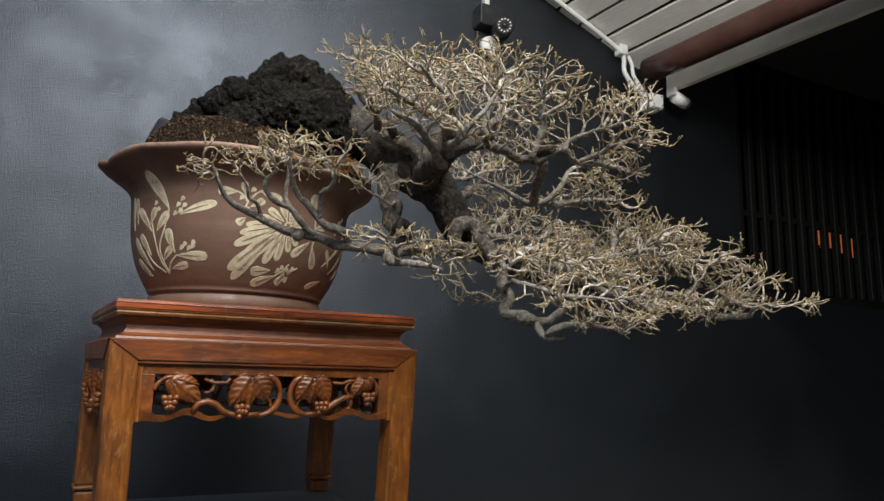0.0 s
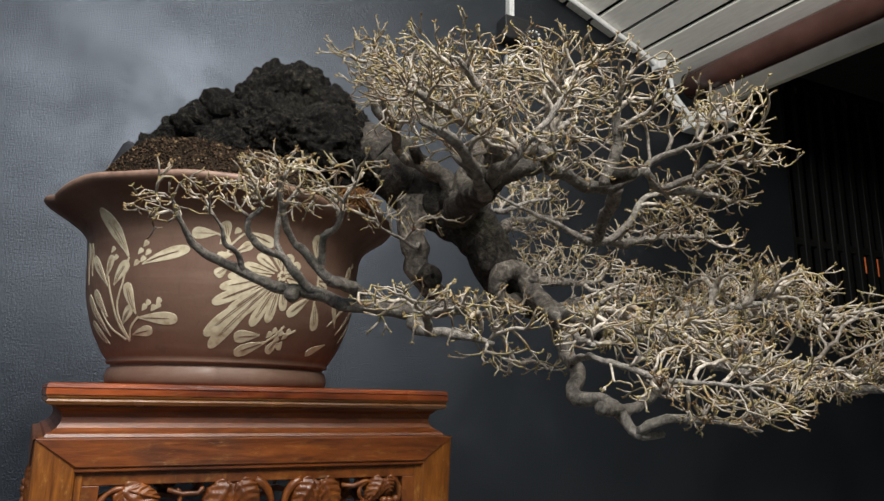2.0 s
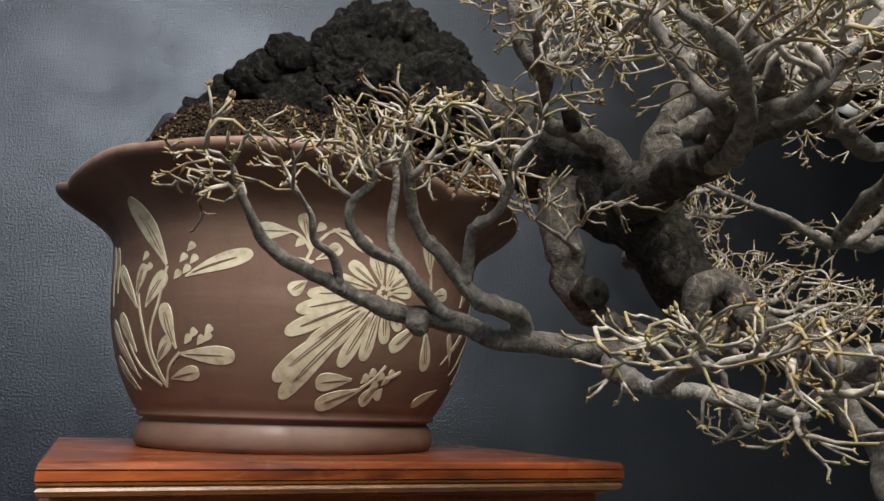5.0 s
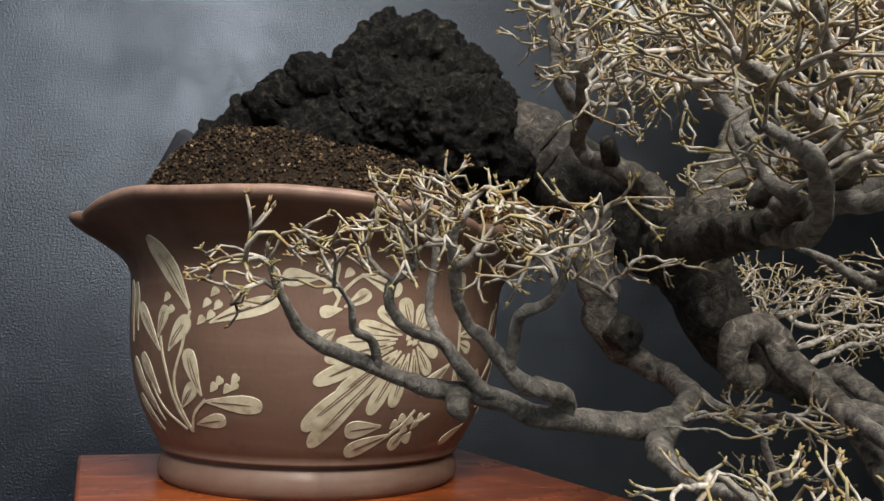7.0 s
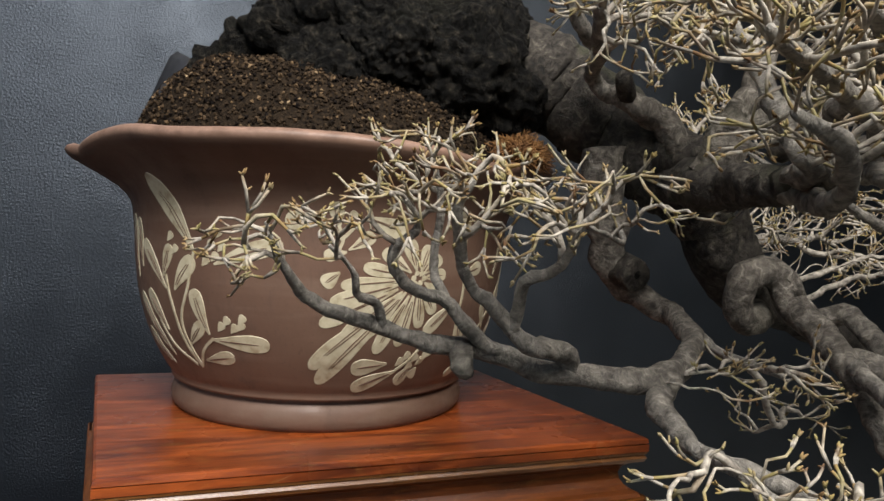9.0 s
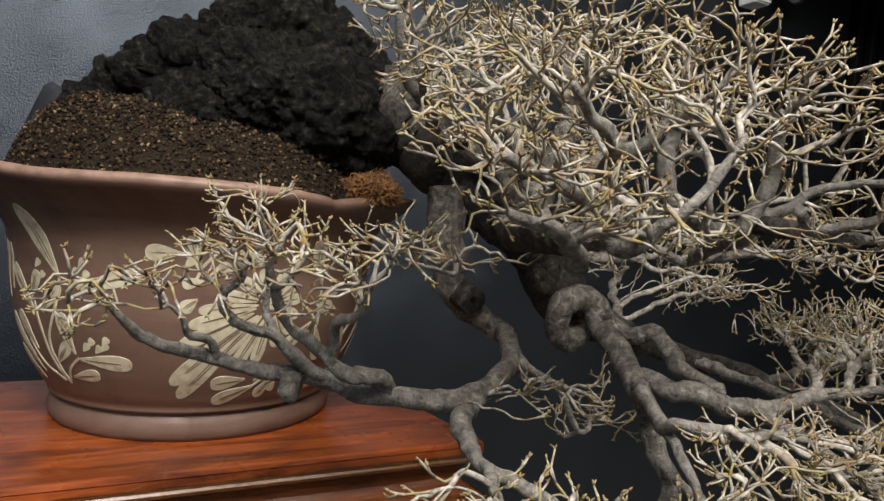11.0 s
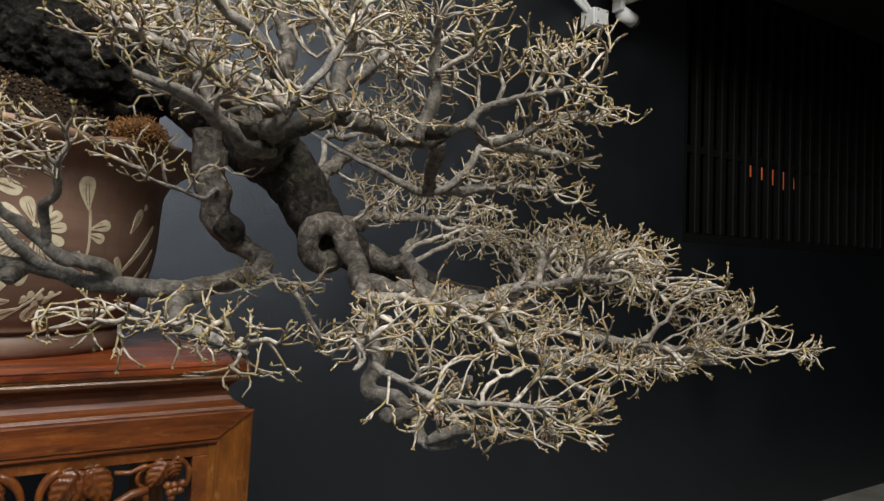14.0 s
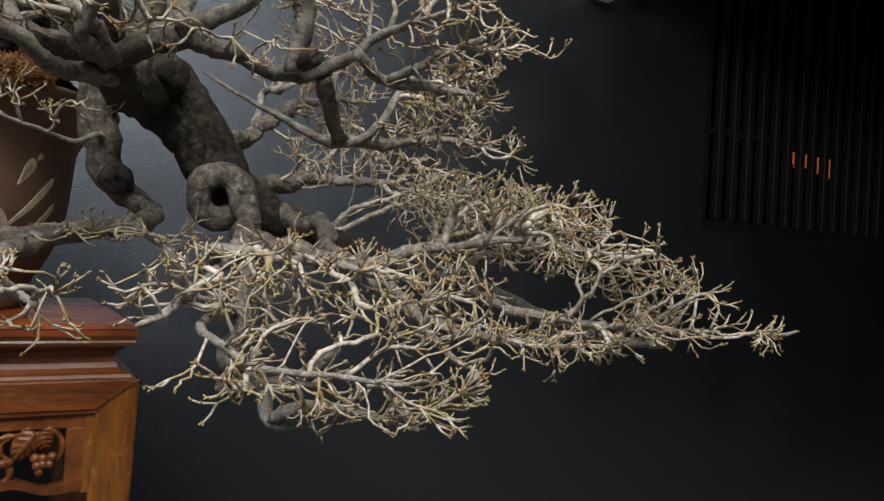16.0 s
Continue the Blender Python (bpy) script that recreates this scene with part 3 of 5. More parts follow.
def leaf_mesh(lobes):
    """A carved vine leaf of pointed lobes with toothed edges, a midrib and slanting ribs; lobes are (u, z, u, z, half width)."""
    bm = bmesh.new()
    for n, (u0, z0, u1, z1, hw) in enumerate(lobes):
        L = math.hypot(u1 - u0, z1 - z0)
        du, dz = (u1 - u0) / L, (z1 - z0) / L
        rows, low = [], []
        for i in range(25):
            s = i / 24
            edge = hw * math.sin(math.pi * min(1, 0.08 + 0.92 * s) ** 0.8) ** 0.75 * (1 + 0.16 * ((s * 5.0) % 1.0 - 0.5) * (s > 0.12) * (s < 0.95))
            row = []
            for j in range(-6, 7):
                t = j / 6
                back = 0.20 * hw * abs(t) * (1 - s)
                u, z = u0 + du * (s * L - back) - dz * t * edge, z0 + dz * (s * L - back) + du * t * edge
                h = 0.008 + 0.009 * math.sin(math.pi * min(1.0, 0.25 + 0.7 * s)) * (1 - 0.55 * abs(t) ** 1.6) + 0.0022 * math.cos(math.tau * (s * 5.0 - abs(t) * 1.4)) * abs(t) ** 0.5 + 0.0026 * math.exp(-(t / 0.12) ** 2) - 0.0007 * n
                row.append(bm.verts.new((u, h, z)))
            rows.append(row)
        for A, B in zip(rows, rows[1:]):
            for j in range(12):
                bm.faces.new((A[j], A[j + 1], B[j + 1], B[j]))
        rim = [r[0] for r in rows] + rows[-1][1:] + [r[-1] for r in rows[-2::-1]] + rows[0][-2:0:-1]
        under = [bm.verts.new((v.co.x, -0.002, v.co.z)) for v in rim]
        for k in range(len(rim)):
            m = (k + 1) % len(rim)
            bm.faces.new((rim[k], rim[m], under[m], under[k]))
    bmesh.ops.recalc_face_normals(bm, faces=bm.faces)
    return bm


def apron(name, length, place):
    """Openwork panel of vine leaves, grapes and scrolls between two legs; u along it, w outward, z up, then put in place."""
    root = None
    k = length / 0.445

    def put(bm):
        for v in bm.verts:
            u, w, z = v.co
            v.co = place(u * k, w, z)
        return sheared(bm)

    # plate with a scalloped lower edge, built as a border round the openings
    bm = bmesh.new()
    box(bm, 0, 0.445, -0.004, 0.010, 0.2945, 0.311, 0.001)
    n = 60
    low, high, lowb, highb = [], [], [], []
    for i in range(n + 1):
        u = 0.445 * i / n
        e = abs(u - 0.2225) / 0.2225
        zl = 0.2225 - 0.010 * max(0, e - 0.72) / 0.28 + 0.0035 * math.cos(e * 19) - 0.004 * math.exp(-((e - 0.45) / 0.12) ** 2)
        zh = zl + 0.007 + 0.030 * max(0, e - 0.72) + 0.006 * math.exp(-((e - 0.62) / 0.1) ** 2)
        for lst, w, z in ((low, 0.009, zl), (high, 0.011, zh), (lowb, -0.004, zl), (highb, -0.004, zh)):
            lst.append(bm.verts.new((u, w, z)))
    for i in range(n):
        bm.faces.new((low[i], low[i + 1], high[i + 1], high[i]))
        bm.faces.new((lowb[i + 1], lowb[i], highb[i], highb[i + 1]))
        bm.faces.new((high[i], high[i + 1], highb[i + 1], highb[i]))
        bm.faces.new((low[i + 1], low[i], lowb[i], lowb[i + 1]))
    box(bm, 0, 0.020, -0.004, 0.010, 0.226, 0.2945, 0.001)
    box(bm, 0.425, 0.445, -0.004, 0.010, 0.226, 0.2945, 0.001)
    bmesh.ops.recalc_face_normals(bm, faces=bm.faces)
    root = part(name, put(bm), M_CARVE, stand, "openwork panel carved with vine leaves")
    # scrolling vines
    def arc(cu, cz, r, a0, a1, w=0.008):
        m = 18
        return [(cu + r * math.cos(radians(a0 + (a1 - a0) * i / m)), w, cz + r * math.sin(radians(a0 + (a1 - a0) * i / m))) for i in range(m + 1)]
    runs = [(arc(0.048, 0.262, 0.028, 170, 62), 0.0040), ([(0.10, 0.009, 0.287), (0.118, 0.009, 0.281), (0.138, 0.009, 0.281), (0.143, 0.01, 0.288)], 0.0032), (arc(0.105, 0.276, 0.012, 60, -100), 0.0032),
            ([(0.084, 0.009, 0.231), (0.094, 0.010, 0.246), (0.108, 0.011, 0.249), (0.122, 0.011, 0.244), (0.134, 0.010, 0.233), (0.150, 0.009, 0.227), (0.172, 0.009, 0.225), (0.197, 0.010, 0.227)], 0.0058),
            (arc(0.197, 0.262, 0.037, 68, -95), 0.0060), (arc(0.288, 0.262, 0.036, 112, 285), 0.0060), ([(0.296, 0.010, 0.227), (0.318, 0.010, 0.234), (0.336, 0.011, 0.247), (0.352, 0.011, 0.256), (0.370, 0.010, 0.259)], 0.0056),
            (arc(0.358, 0.246, 0.012, 150, -60), 0.0042), (arc(0.205, 0.243, 0.013, 120, -10), 0.0028), (arc(0.280, 0.243, 0.013, 250, 60), 0.0028),
            ([(0.332, 0.009, 0.285), (0.350, 0.009, 0.283), (0.366, 0.009, 0.289), (0.378, 0.009, 0.288)], 0.0032), (arc(0.372, 0.274, 0.013, 100, 240), 0.0030), (arc(0.398, 0.272, 0.024, 75, -40), 0.0040)]
    for run, wide in runs:
        tb = Tubes()
        tb.add(run, [wide * (0.92 + 0.14 * math.sin(i * 0.7)) for i in range(len(run))], 8)
        for i, v in enumerate(tb.v):
            q = Vector(place(v[0] * k, v[1], v[2]))
            q.x += LEAN_X * (q.y - SY0)
            tb.v[i] = q
        tb.build("vine", M_CARVE, root)
    for lobes in (((0.046, 0.288, 0.098, 0.247, 0.021), (0.052, 0.289, 0.094, 0.276, 0.012), (0.046, 0.285, 0.066, 0.247, 0.013)), ((0.176, 0.292, 0.147, 0.241, 0.019), (0.188, 0.292, 0.213, 0.249, 0.021), (0.182, 0.292, 0.178, 0.240, 0.016)),
                  ((0.290, 0.292, 0.264, 0.251, 0.017), (0.304, 0.292, 0.326, 0.247, 0.019), (0.297, 0.292, 0.290, 0.245, 0.015)), ((0.392, 0.292, 0.372, 0.259, 0.014), (0.398, 0.292, 0.406, 0.266, 0.012))):
        part("leaf", put(leaf_mesh(lobes)), M_CARVE, root, "carved vine leaf with raised ribs", True)
    rng = random.Random(4)
    for u, z, n in ((0.046, 0.255, 9), (0.166, 0.240, 7), (0.309, 0.246, 7), (0.402, 0.263, 7)):
        for i in range(n):
            bm = bmesh.new()
            row = i // 3
            c = (u + (i % 3 - 1) * 0.0085 * (1 - 0.25 * row) + rng.uniform(-.001, .001), 0.015 + rng.uniform(0, .003), z - row * 0.008 + rng.uniform(-.001, .001))
            bmesh.ops.create_uvsphere(bm, u_segments=10, v_segments=7, radius=0.0056, matrix=Matrix.Translation(c))
            part("grape", put(bm), M_CARVE, root, "", True)


apron("apron", SX1 - SX0 - 2 * LW, lambda u, w, z: (SX0 + LW + u, SY0 + 0.012 - w, z))
apron("apron", SX1 - SX0 - 2 * LW, lambda u, w, z: (SX0 + LW + u, SY1 - 0.012 + w, z))
apron("apron", SY1 - SY0 - 2 * LW, lambda u, w, z: (SX0 + 0.012 - w, SY0 + LW + u, z))
apron("apron", SY1 - SY0 - 2 * LW, lambda u, w, z: (SX1 - 0.012 + w, SY0 + LW + u, z))

# ---- pot ----
PX, PY = 0.435, 1.465
PROF = [(.177, .4205), (.181, .426), (.182, .434), (.179, .4455), (.1745, .450), (.1735, .4525), (.1765, .4535), (.1815, .4545), (.1825, .457), (.1815, .460), (.185, .464), (.192, .475), (.205, .50), (.2125, .52), (.218, .54), (.2225, .56), (.225, .58), (.227, .60), (.228, .62), (.2295, .635), (.231, .65), (.2335, .658), (.237, .665), (.2425, .673), (.25, .68), (.261, .689), (.273, .697), (.282, .703), (.287, .708), (.289, .7125), (.287, .717), (.281, .7195), (.273, .7175), (.262, .711), (.25, .70), (.238, .68), (.226, .65), (.22, .60)]


def pot_wave(theta, z, r):
    """The scalloped lip: four broad lobes, fading out below it."""
    f = min(1.0, max(0.0, (z - 0.655) / 0.05))
    f = f * f * (3 - 2 * f)
    side = (math.degrees(theta) - 188 + 180) % 360 - 180
    tip = math.exp(-(side / 13) ** 2)
    lobe = abs(math.cos(2 * (theta - radians(250 - 12 * math.exp(-((side - 7) / 24) ** 2))))) ** 0.5
    return r + f * (-0.020 + 0.021 * lobe + 0.021 * tip), z + f * (-0.013 + 0.014 * lobe + 0.002 * tip + 0.010 * math.exp(-((side - 24) / 13) ** 2))


def pot_point(theta, z, lift=0.0):
    zs, rs = [p[1] for p in PROF[:30]], [p[0] for p in PROF[:30]]
    r = float(np.interp(z, zs, rs))
    slope = (float(np.interp(z + .004, zs, rs)) - float(np.interp(z - .004, zs, rs))) / .008
    nl = 1 / math.sqrt(1 + slope * slope)
    r, z = pot_wave(theta, z, r)
    r2, z2 = r + lift * nl, z - lift * slope * nl
    return Vector((PX + r2 * math.cos(theta), PY + r2 * math.sin(theta), z2))


bm = bmesh.new()
SEG = 160
rings = []
for r, z in PROF:
    ring = []
    for a in range(SEG):
        th = math.tau * a / SEG
        rr, zz = pot_wave(th, z, r)
        if z > 0.70:
            zz += 0.0012 * noise.noise((7 * math.cos(th), 7 * math.sin(th), 1))
            rr += 0.0015 * noise.noise((9 * math.cos(th), 9 * math.sin(th), 4))
        ring.append(bm.verts.new((PX + rr * math.cos(th), PY + rr * math.sin(th), zz)))
    rings.append(ring)
for A, B in zip(rings, rings[1:]):
    for k in range(SEG):
        bm.faces.new((A[k], A[(k + 1) % SEG], B[(k + 1) % SEG], B[k]))
bm.faces.new(rings[0][::-1])
bm.faces.new(rings[-1])
pot = tagged(new("plant_pot"), "brown clay pot with scalloped lip and cream flowers", "plant pot")
part("body", bm, M_POT, pot, "", True)


def slip(name, pts, widths, lift=0.0006, mat=M_SLIP):
    """A raised brushstroke of cream slip through (angle, height) points on the pot."""
    P = spline([(radians(a) * 0.22, z, 0, w) for (a, z), w in zip(pts, widths)], 0.004)
    bm = bmesh.new()
    rows = []
    n = len(P)
    for i, (u, z, _, w) in enumerate(P):
        q = P[min(i + 1, n - 1)] - P[max(i - 1, 0)]
        d = math.hypot(q[0], q[1]) or 1
        nu, nz = -q[1] / d, q[0] / d
        row = []
        for s, h in ((-1, -0.0002), (-0.93, lift), (0, lift * 1.05), (0.93, lift), (1, -0.0002)):
            row.append(bm.verts.new(pot_point((u + nu * s * w) / 0.22, z + nz * s * w, h)))
        rows.append(row)
    for A, B in zip(rows, rows[1:]):
        for k in range(4):
            bm.faces.new((A[k], A[k + 1], B[k + 1], B[k]))
    bmesh.ops.recalc_face_normals(bm, faces=bm.faces)
    part(name, bm, mat, pot)


def petal(a0, z0, a1, z1, w, name="petal", bend=0.0):
    """A teardrop from its narrow foot to its round tip."""
    am, zm = (a0 + a1) / 2 + bend, (z0 + z1) / 2
    q = lambda t: ((1 - t) ** 2 * a0 + 2 * t * (1 - t) * am + t * t * a1, (1 - t) ** 2 * z0 + 2 * t * (1 - t) * zm + t * t * z1)
    ts = (0, 0.2, 0.45, 0.7, 0.88, 0.97, 1.0)
    slip(name, [q(t) for t in ts], [1.2 * w * f for f in (0.12, 0.4, 0.78, 1.0, 0.86, 0.55, 0.1)])
    if w > 0.0058:
        for off in (-0.35, 0.3):
            slip("vein", [(q(t)[0] + off * w / 0.0038 * (1 - t) * t * 3, q(t)[1]) for t in (0.15, 0.4, 0.6, 0.8)], [0.0003, 0.0005, 0.0005, 0.0002], 0.0010, M_POT)


def berry(a, z, r=0.0048):
    petal(a - r / 0.0036 * 0.7, z - r * 0.9, a + r / 0.0036 * 0.7, z + r * 0.9, r * 0.8, "berry")


FA, FZ = 283.6, 0.587
for a, z, w in ((257.4, .476, .0085), (255.5, .493, .0085), (273.4, .509, .007), (268.8, .525, .0075), (264, .527, .007), (258, .539, .0072), (279.8, .516, .0065), (285.7, .535, .006), (290, .55, .006), (260.4, .562, .0065), (262.9, .579, .006), (268.3, .598, .006), (273.2, .615, .0065), (280, .627, .007), (286.5, .622, .0065), (290.5, .610, .006), (292.5, .592, .006), (292, .57, .0055)):
    petal(FA + 0.22 * (a - FA), FZ + 0.22 * (z - FZ), a, z, w)
for k in range(6):
    berry(FA + 1.6 * math.cos(k), FZ + 0.006 * math.sin(k * 1.05), 0.003)
for a0, z0, a1, z1, w, b in ((224, .607, 210.1, .677, .0085, 1.5), (230.5, .594, 248.7, .617, .0065, -2), (258.2, .641, 249.0, .640, .0065, 0), (268, .647, 279, .632, .0065, 1),
        (262, .635, 260.6, .660, .005, 0), (264.4, .614, 270.5, .631, .005, 1), (262.6, .592, 258.5, .579, .0055, 0), (264, .612, 258.5, .607, .0045, 0),
        (194.8, .573, 193, .642, .0055, 0), (199.5, .585, 197.5, .638, .0055, 0), (212.7, .565, 201, .614, .006, 1), (211.8, .578, 215.3, .611, .0055, 0), (216.5, .565, 224, .599, .007, -1),
        (227.2, .522, 223.6, .568, .0065, -1), (228.1, .517, 245, .515, .0065, 0), (219, .508, 225.2, .533, .0055, 0), (223.6, .493, 234, .500, .0052, 0), (210.3, .520, 202.5, .561, .0065, 0),
        (205, .503, 195.5, .556, .0065, 0), (206, .481, 194.5, .515, .006, 0), (209, .492, 199.5, .535, .005, 0), (203, .482, 198, .503, .005, 0),
        (299.5, .616, 298.0, .661, .0075, -1), (297.6, .562, 288, .529, .006, 0), (300.1, .555, 303.9, .511, .0065, 0), (300.5, .592, 308, .600, .0055, 0), (300, .585, 306, .578, .005, 0),
        (316.5, .492, 304.6, .474, .0045, 0), (319, .52, 312.5, .556, .004, 0), (318, .590, 324, .626, .0055, 0), (312, .52, 335, .606, .004, 2), (322, .51, 338, .57, .004, 2), (330, .50, 341, .535, .004, 0),
        (281.8, .488, 268.3, .469, .006, 0), (278, .497, 267.4, .492, .0065, 0), (287, .494, 282.8, .472, .0055, 0), (289, .490, 287.5, .478, .0045, 0)):
    petal(a0, z0, a1, z1, 1.22 * w, "leaf", b)
for a, z in ((231.5, .624), (229.3, .613), (232.6, .611), (230.6, .601), (227.8, .596), (215.3, .619), (213.6, .604), (217.2, .606), (233, .537), (237.6, .540), (235.2, .530), (231.2, .531), (237.2, .533),
             (265, .647), (260, .630), (284, .504), (287, .501), (282, .498), (285.5, .492), (289.2, .497), (290.5, .504), (326, .63), (321, .61)):
    berry(a, z)
for pts in (((221, .484), (217, .51), (214.5, .55), (213, .58)), ((221, .484), (217.5, .53), (221.5, .568), (224.3, .606)), ((221, .486), (224, .505), (228.5, .519)), ((219, .486), (211, .505), (206.5, .53)),
            ((262, .613), (263, .625), (261.8, .637)), ((263, .625), (267, .642), (270, .648)), ((258.2, .641), (261, .634), (263, .622)), ((300, .552), (300.5, .575), (299.7, .618)), ((281.5, .489), (285, .499), (288, .513)), ((289, .498), (294, .508))):
    slip("stem", pts, [0.0016] * len(pts), 0.0009)

# ---- soil ----


def soil_height(x, y):
    th = math.atan2(y - PY, x - PX)
    d = math.hypot(x - PX, y - PY)
    left = 0.5 - 0.5 * math.cos(th - radians(-5))
    edge = max(0.0, 1 - d / (0.262 - 0.022 * left ** 3))
    rise = 1 - math.exp(-edge * (5.0 + 2.0 * left))
    return 0.700 + (0.096 + 0.040 * left) * rise + 0.006 * noise.noise((x * 18, y * 18, 0))


soil = tagged(new("soil"), "dark gritty potting soil mounded above the pot lip", "soil")
bm = bmesh.new()
rows = []
for i in range(34):
    r = 0.262 * i / 33
    rows.append([bm.verts.new((PX + r * math.cos(a * math.tau / 80), PY + r * math.sin(a * math.tau / 80), soil_height(PX + r * math.cos(a * math.tau / 80), PY + r * math.sin(a * math.tau / 80)))) for a in range(80)])
for A, B in zip(rows[1:], rows[2:]):
    for k in range(80):
        bm.faces.new((A[k], B[k], B[(k + 1) % 80], A[(k + 1) % 80]))
bm.faces.new(rows[1])
part("mound", bm, M_SOIL, soil, "", True)
rng = random.Random(11)
gv, gf = [], []
while len(gv) < 6 * 22000:
    a, r = rng.uniform(0, math.tau), 0.258 * math.sqrt(rng.random())
    x, y = PX + r * math.cos(a), PY + r * math.sin(a)
    s = rng.uniform(0.0010, 0.0030)
    z = soil_height(x, y) + s * 0.5 + 0.0008
    rot = Euler((rng.uniform(0, 3), rng.uniform(0, 3), rng.uniform(0, 3))).to_matrix()
    b0 = len(gv)
    for d in ((1, 0, 0), (-1, 0, 0), (0, 1, 0), (0, -1, 0), (0, 0, 1), (0, 0, -1)):
        gv.append(tuple(Vector((x, y, z)) + rot @ Vector(d) * s * rng.uniform(0.7, 1.3)))
    for f in ((0, 2, 4), (2, 1, 4), (1, 3, 4), (3, 0, 4), (2, 0, 5), (1, 2, 5), (3, 1, 5), (0, 3, 5)):
        gf.append(tuple(b0 + i for i in f))
me = bpy.data.meshes.new("grit")
me.from_pydata(gv, [], gf)
tagged(finish("grit", me, M_GRAIN, soil), kind="stuff")
# folded black plastic edging at the mound's edge
bm = bmesh.new()
rows = []
for i in range(9):
    a = radians(168 + i * 4.5)
    r = 0.198 + 0.004 * math.sin(i * 2.1)
    x, y = PX + r * math.cos(a), PY + r * math.sin(a)
    h = 0.834 - 0.0028 * (i - 3) ** 2 + 0.004 * math.sin(i * 1.7)
    rows.append([bm.verts.new((x + dx, y, z)) for dx, z in ((-0.030, 0.735), (-0.012, 0.785), (0.004, h - 0.006), (0.012, h), (0.020, h - 0.003), (0.012, 0.78))])
for A, B in zip(rows, rows[1:]):
    for k in range(5):
        bm.faces.new((A[k], A[k + 1], B[k + 1], B[k]))
tagged(part("plastic_edging", bm, M_BLACK, None, "", True), "strip of black plastic edging holding the soil", "edging")
# clump of orange-brown fibre moss by the trunk
tb = Tubes()
rng = random.Random(5)
for i in range(2600):
    a, r = rng.uniform(0, math.tau), 0.033 * math.sqrt(rng.random())
    x, y = 0.600 + r * math.cos(a), 1.262 + r * math.sin(a)
    z = 0.710 + 0.036 * (1 - (r / 0.046) ** 2) * rng.random() ** 0.6
    p = [Vector((x, y, z))]
    d = Vector((rng.uniform(-1, 1), rng.uniform(-1, 1), rng.uniform(-.5, .5))).normalized()
    for s in range(4):
        d = (d + Vector((rng.uniform(-.6, .6), rng.uniform(-.6, .6), rng.uniform(-.6, .5)))).normalized()
        p.append(p[-1] + d * 0.0036)
    tb.add(p, [0.0009, 0.0009, 0.0008, 0.0007, 0.0004], 3)
tagged(tb.build("moss_clump", M_FIBRE, None), "orange-brown dried fibrous moss beside the trunk", "moss", kind="stuff")

# ---- bonsai tree ----
tree = tagged(new("bonsai_tree"), "leafless cascading bonsai with pale budding twigs", "bonsai tree")

# gnarled root base: overlapping lumps wrapped by one crusted skin
LUMPS = [(.326, 1.36, .824, .024), (.352, 1.345, .845, .035), (.392, 1.335, .862, .040), (.428, 1.33, .872, .041), (.468, 1.322, .915, .047), (.512, 1.32, .912, .052), (.558, 1.318, .888, .050), (.592, 1.318, .866, .042),
         (.385, 1.35, .81, .038), (.41, 1.335, .80, .062), (.475, 1.322, .835, .075), (.54, 1.31, .82, .078), (.58, 1.30, .79, .056), (.290, 1.375, .804, .016), (.306, 1.365, .815, .018)]
ROOT_C = Vector((.468, 1.328, .822))
bm = bmesh.new()
bmesh.ops.create_icosphere(bm, subdivisions=7, radius=1)
for v in bm.verts:
    d = v.co.normalized()
    best = 0.03
    for x, y, z, r in LUMPS:
        c = Vector((x, y, z)) - ROOT_C
        t = c.dot(d)
        h = c.length_squared - t * t
        if h < r * r:
            best = max(best, t + math.sqrt(r * r - h))
    v.co = ROOT_C + d * best * 1.03
for _ in range(2):
    bmesh.ops.smooth_vert(bm, verts=bm.verts, factor=0.5, use_axis_x=True, use_axis_y=True, use_axis_z=True)
bm.normal_update()
moved = []
for v in bm.verts:
    q = v.co
    n = noise.fractal(q * 26, 1.0, 2.2, 4) * 0.013 + abs(noise.noise(q * 55)) * 0.013 + abs(noise.noise(q * 130)) * 0.006
    moved.append(q + v.normal * n)
for v, q in zip(bm.verts, moved):
    v.co = q
part("root_base", bm, M_ROOT, tree, "black crusted mossy root base", True)
tb = Tubes()
rng = random.Random(9)
for i in range(170):
    x, y, z, r = rng.choice(LUMPS[1:8])
    d = Vector((rng.uniform(-1, 1), rng.uniform(-1, .4), rng.uniform(-.2, 1))).normalized()
    p = Vector((x, y, z)) + d * (r * 0.94)
    pts = [p]
    for s in range(3):
        d = (d + Vector((rng.uniform(-1, 1), rng.uniform(-1, 1), rng.uniform(-1.2, .5)))).normalized()
        pts.append(pts[-1] + d * 0.004)
    tb.add(pts, [.0009, .0008, .0007, .0005], 3)
tagged(tb.build("root_hair", M_ROOT, tree), kind="stuff")

BOUGHS = {}
GIRTH = {"trunk": 1.0, "coil": 0.92, "hub": 0.44, "back_up": 0.85, "back": 0.80, "left": 0.5, "left2": 0.5, "fan_a": 0.5, "fan_b": 0.5, "fan_c": 0.5, "front": 0.86, "rear_up": 0.72, "front_b": 0.74, "front_c": 0.74, "front_d": 0.74, "front_e": 0.74, "front_loop": 0.82, "front_stub": 0.86, "low_d": 0.40, "coil_end": 0.44, "coil_stub": 0.5, "low_e": 0.5}


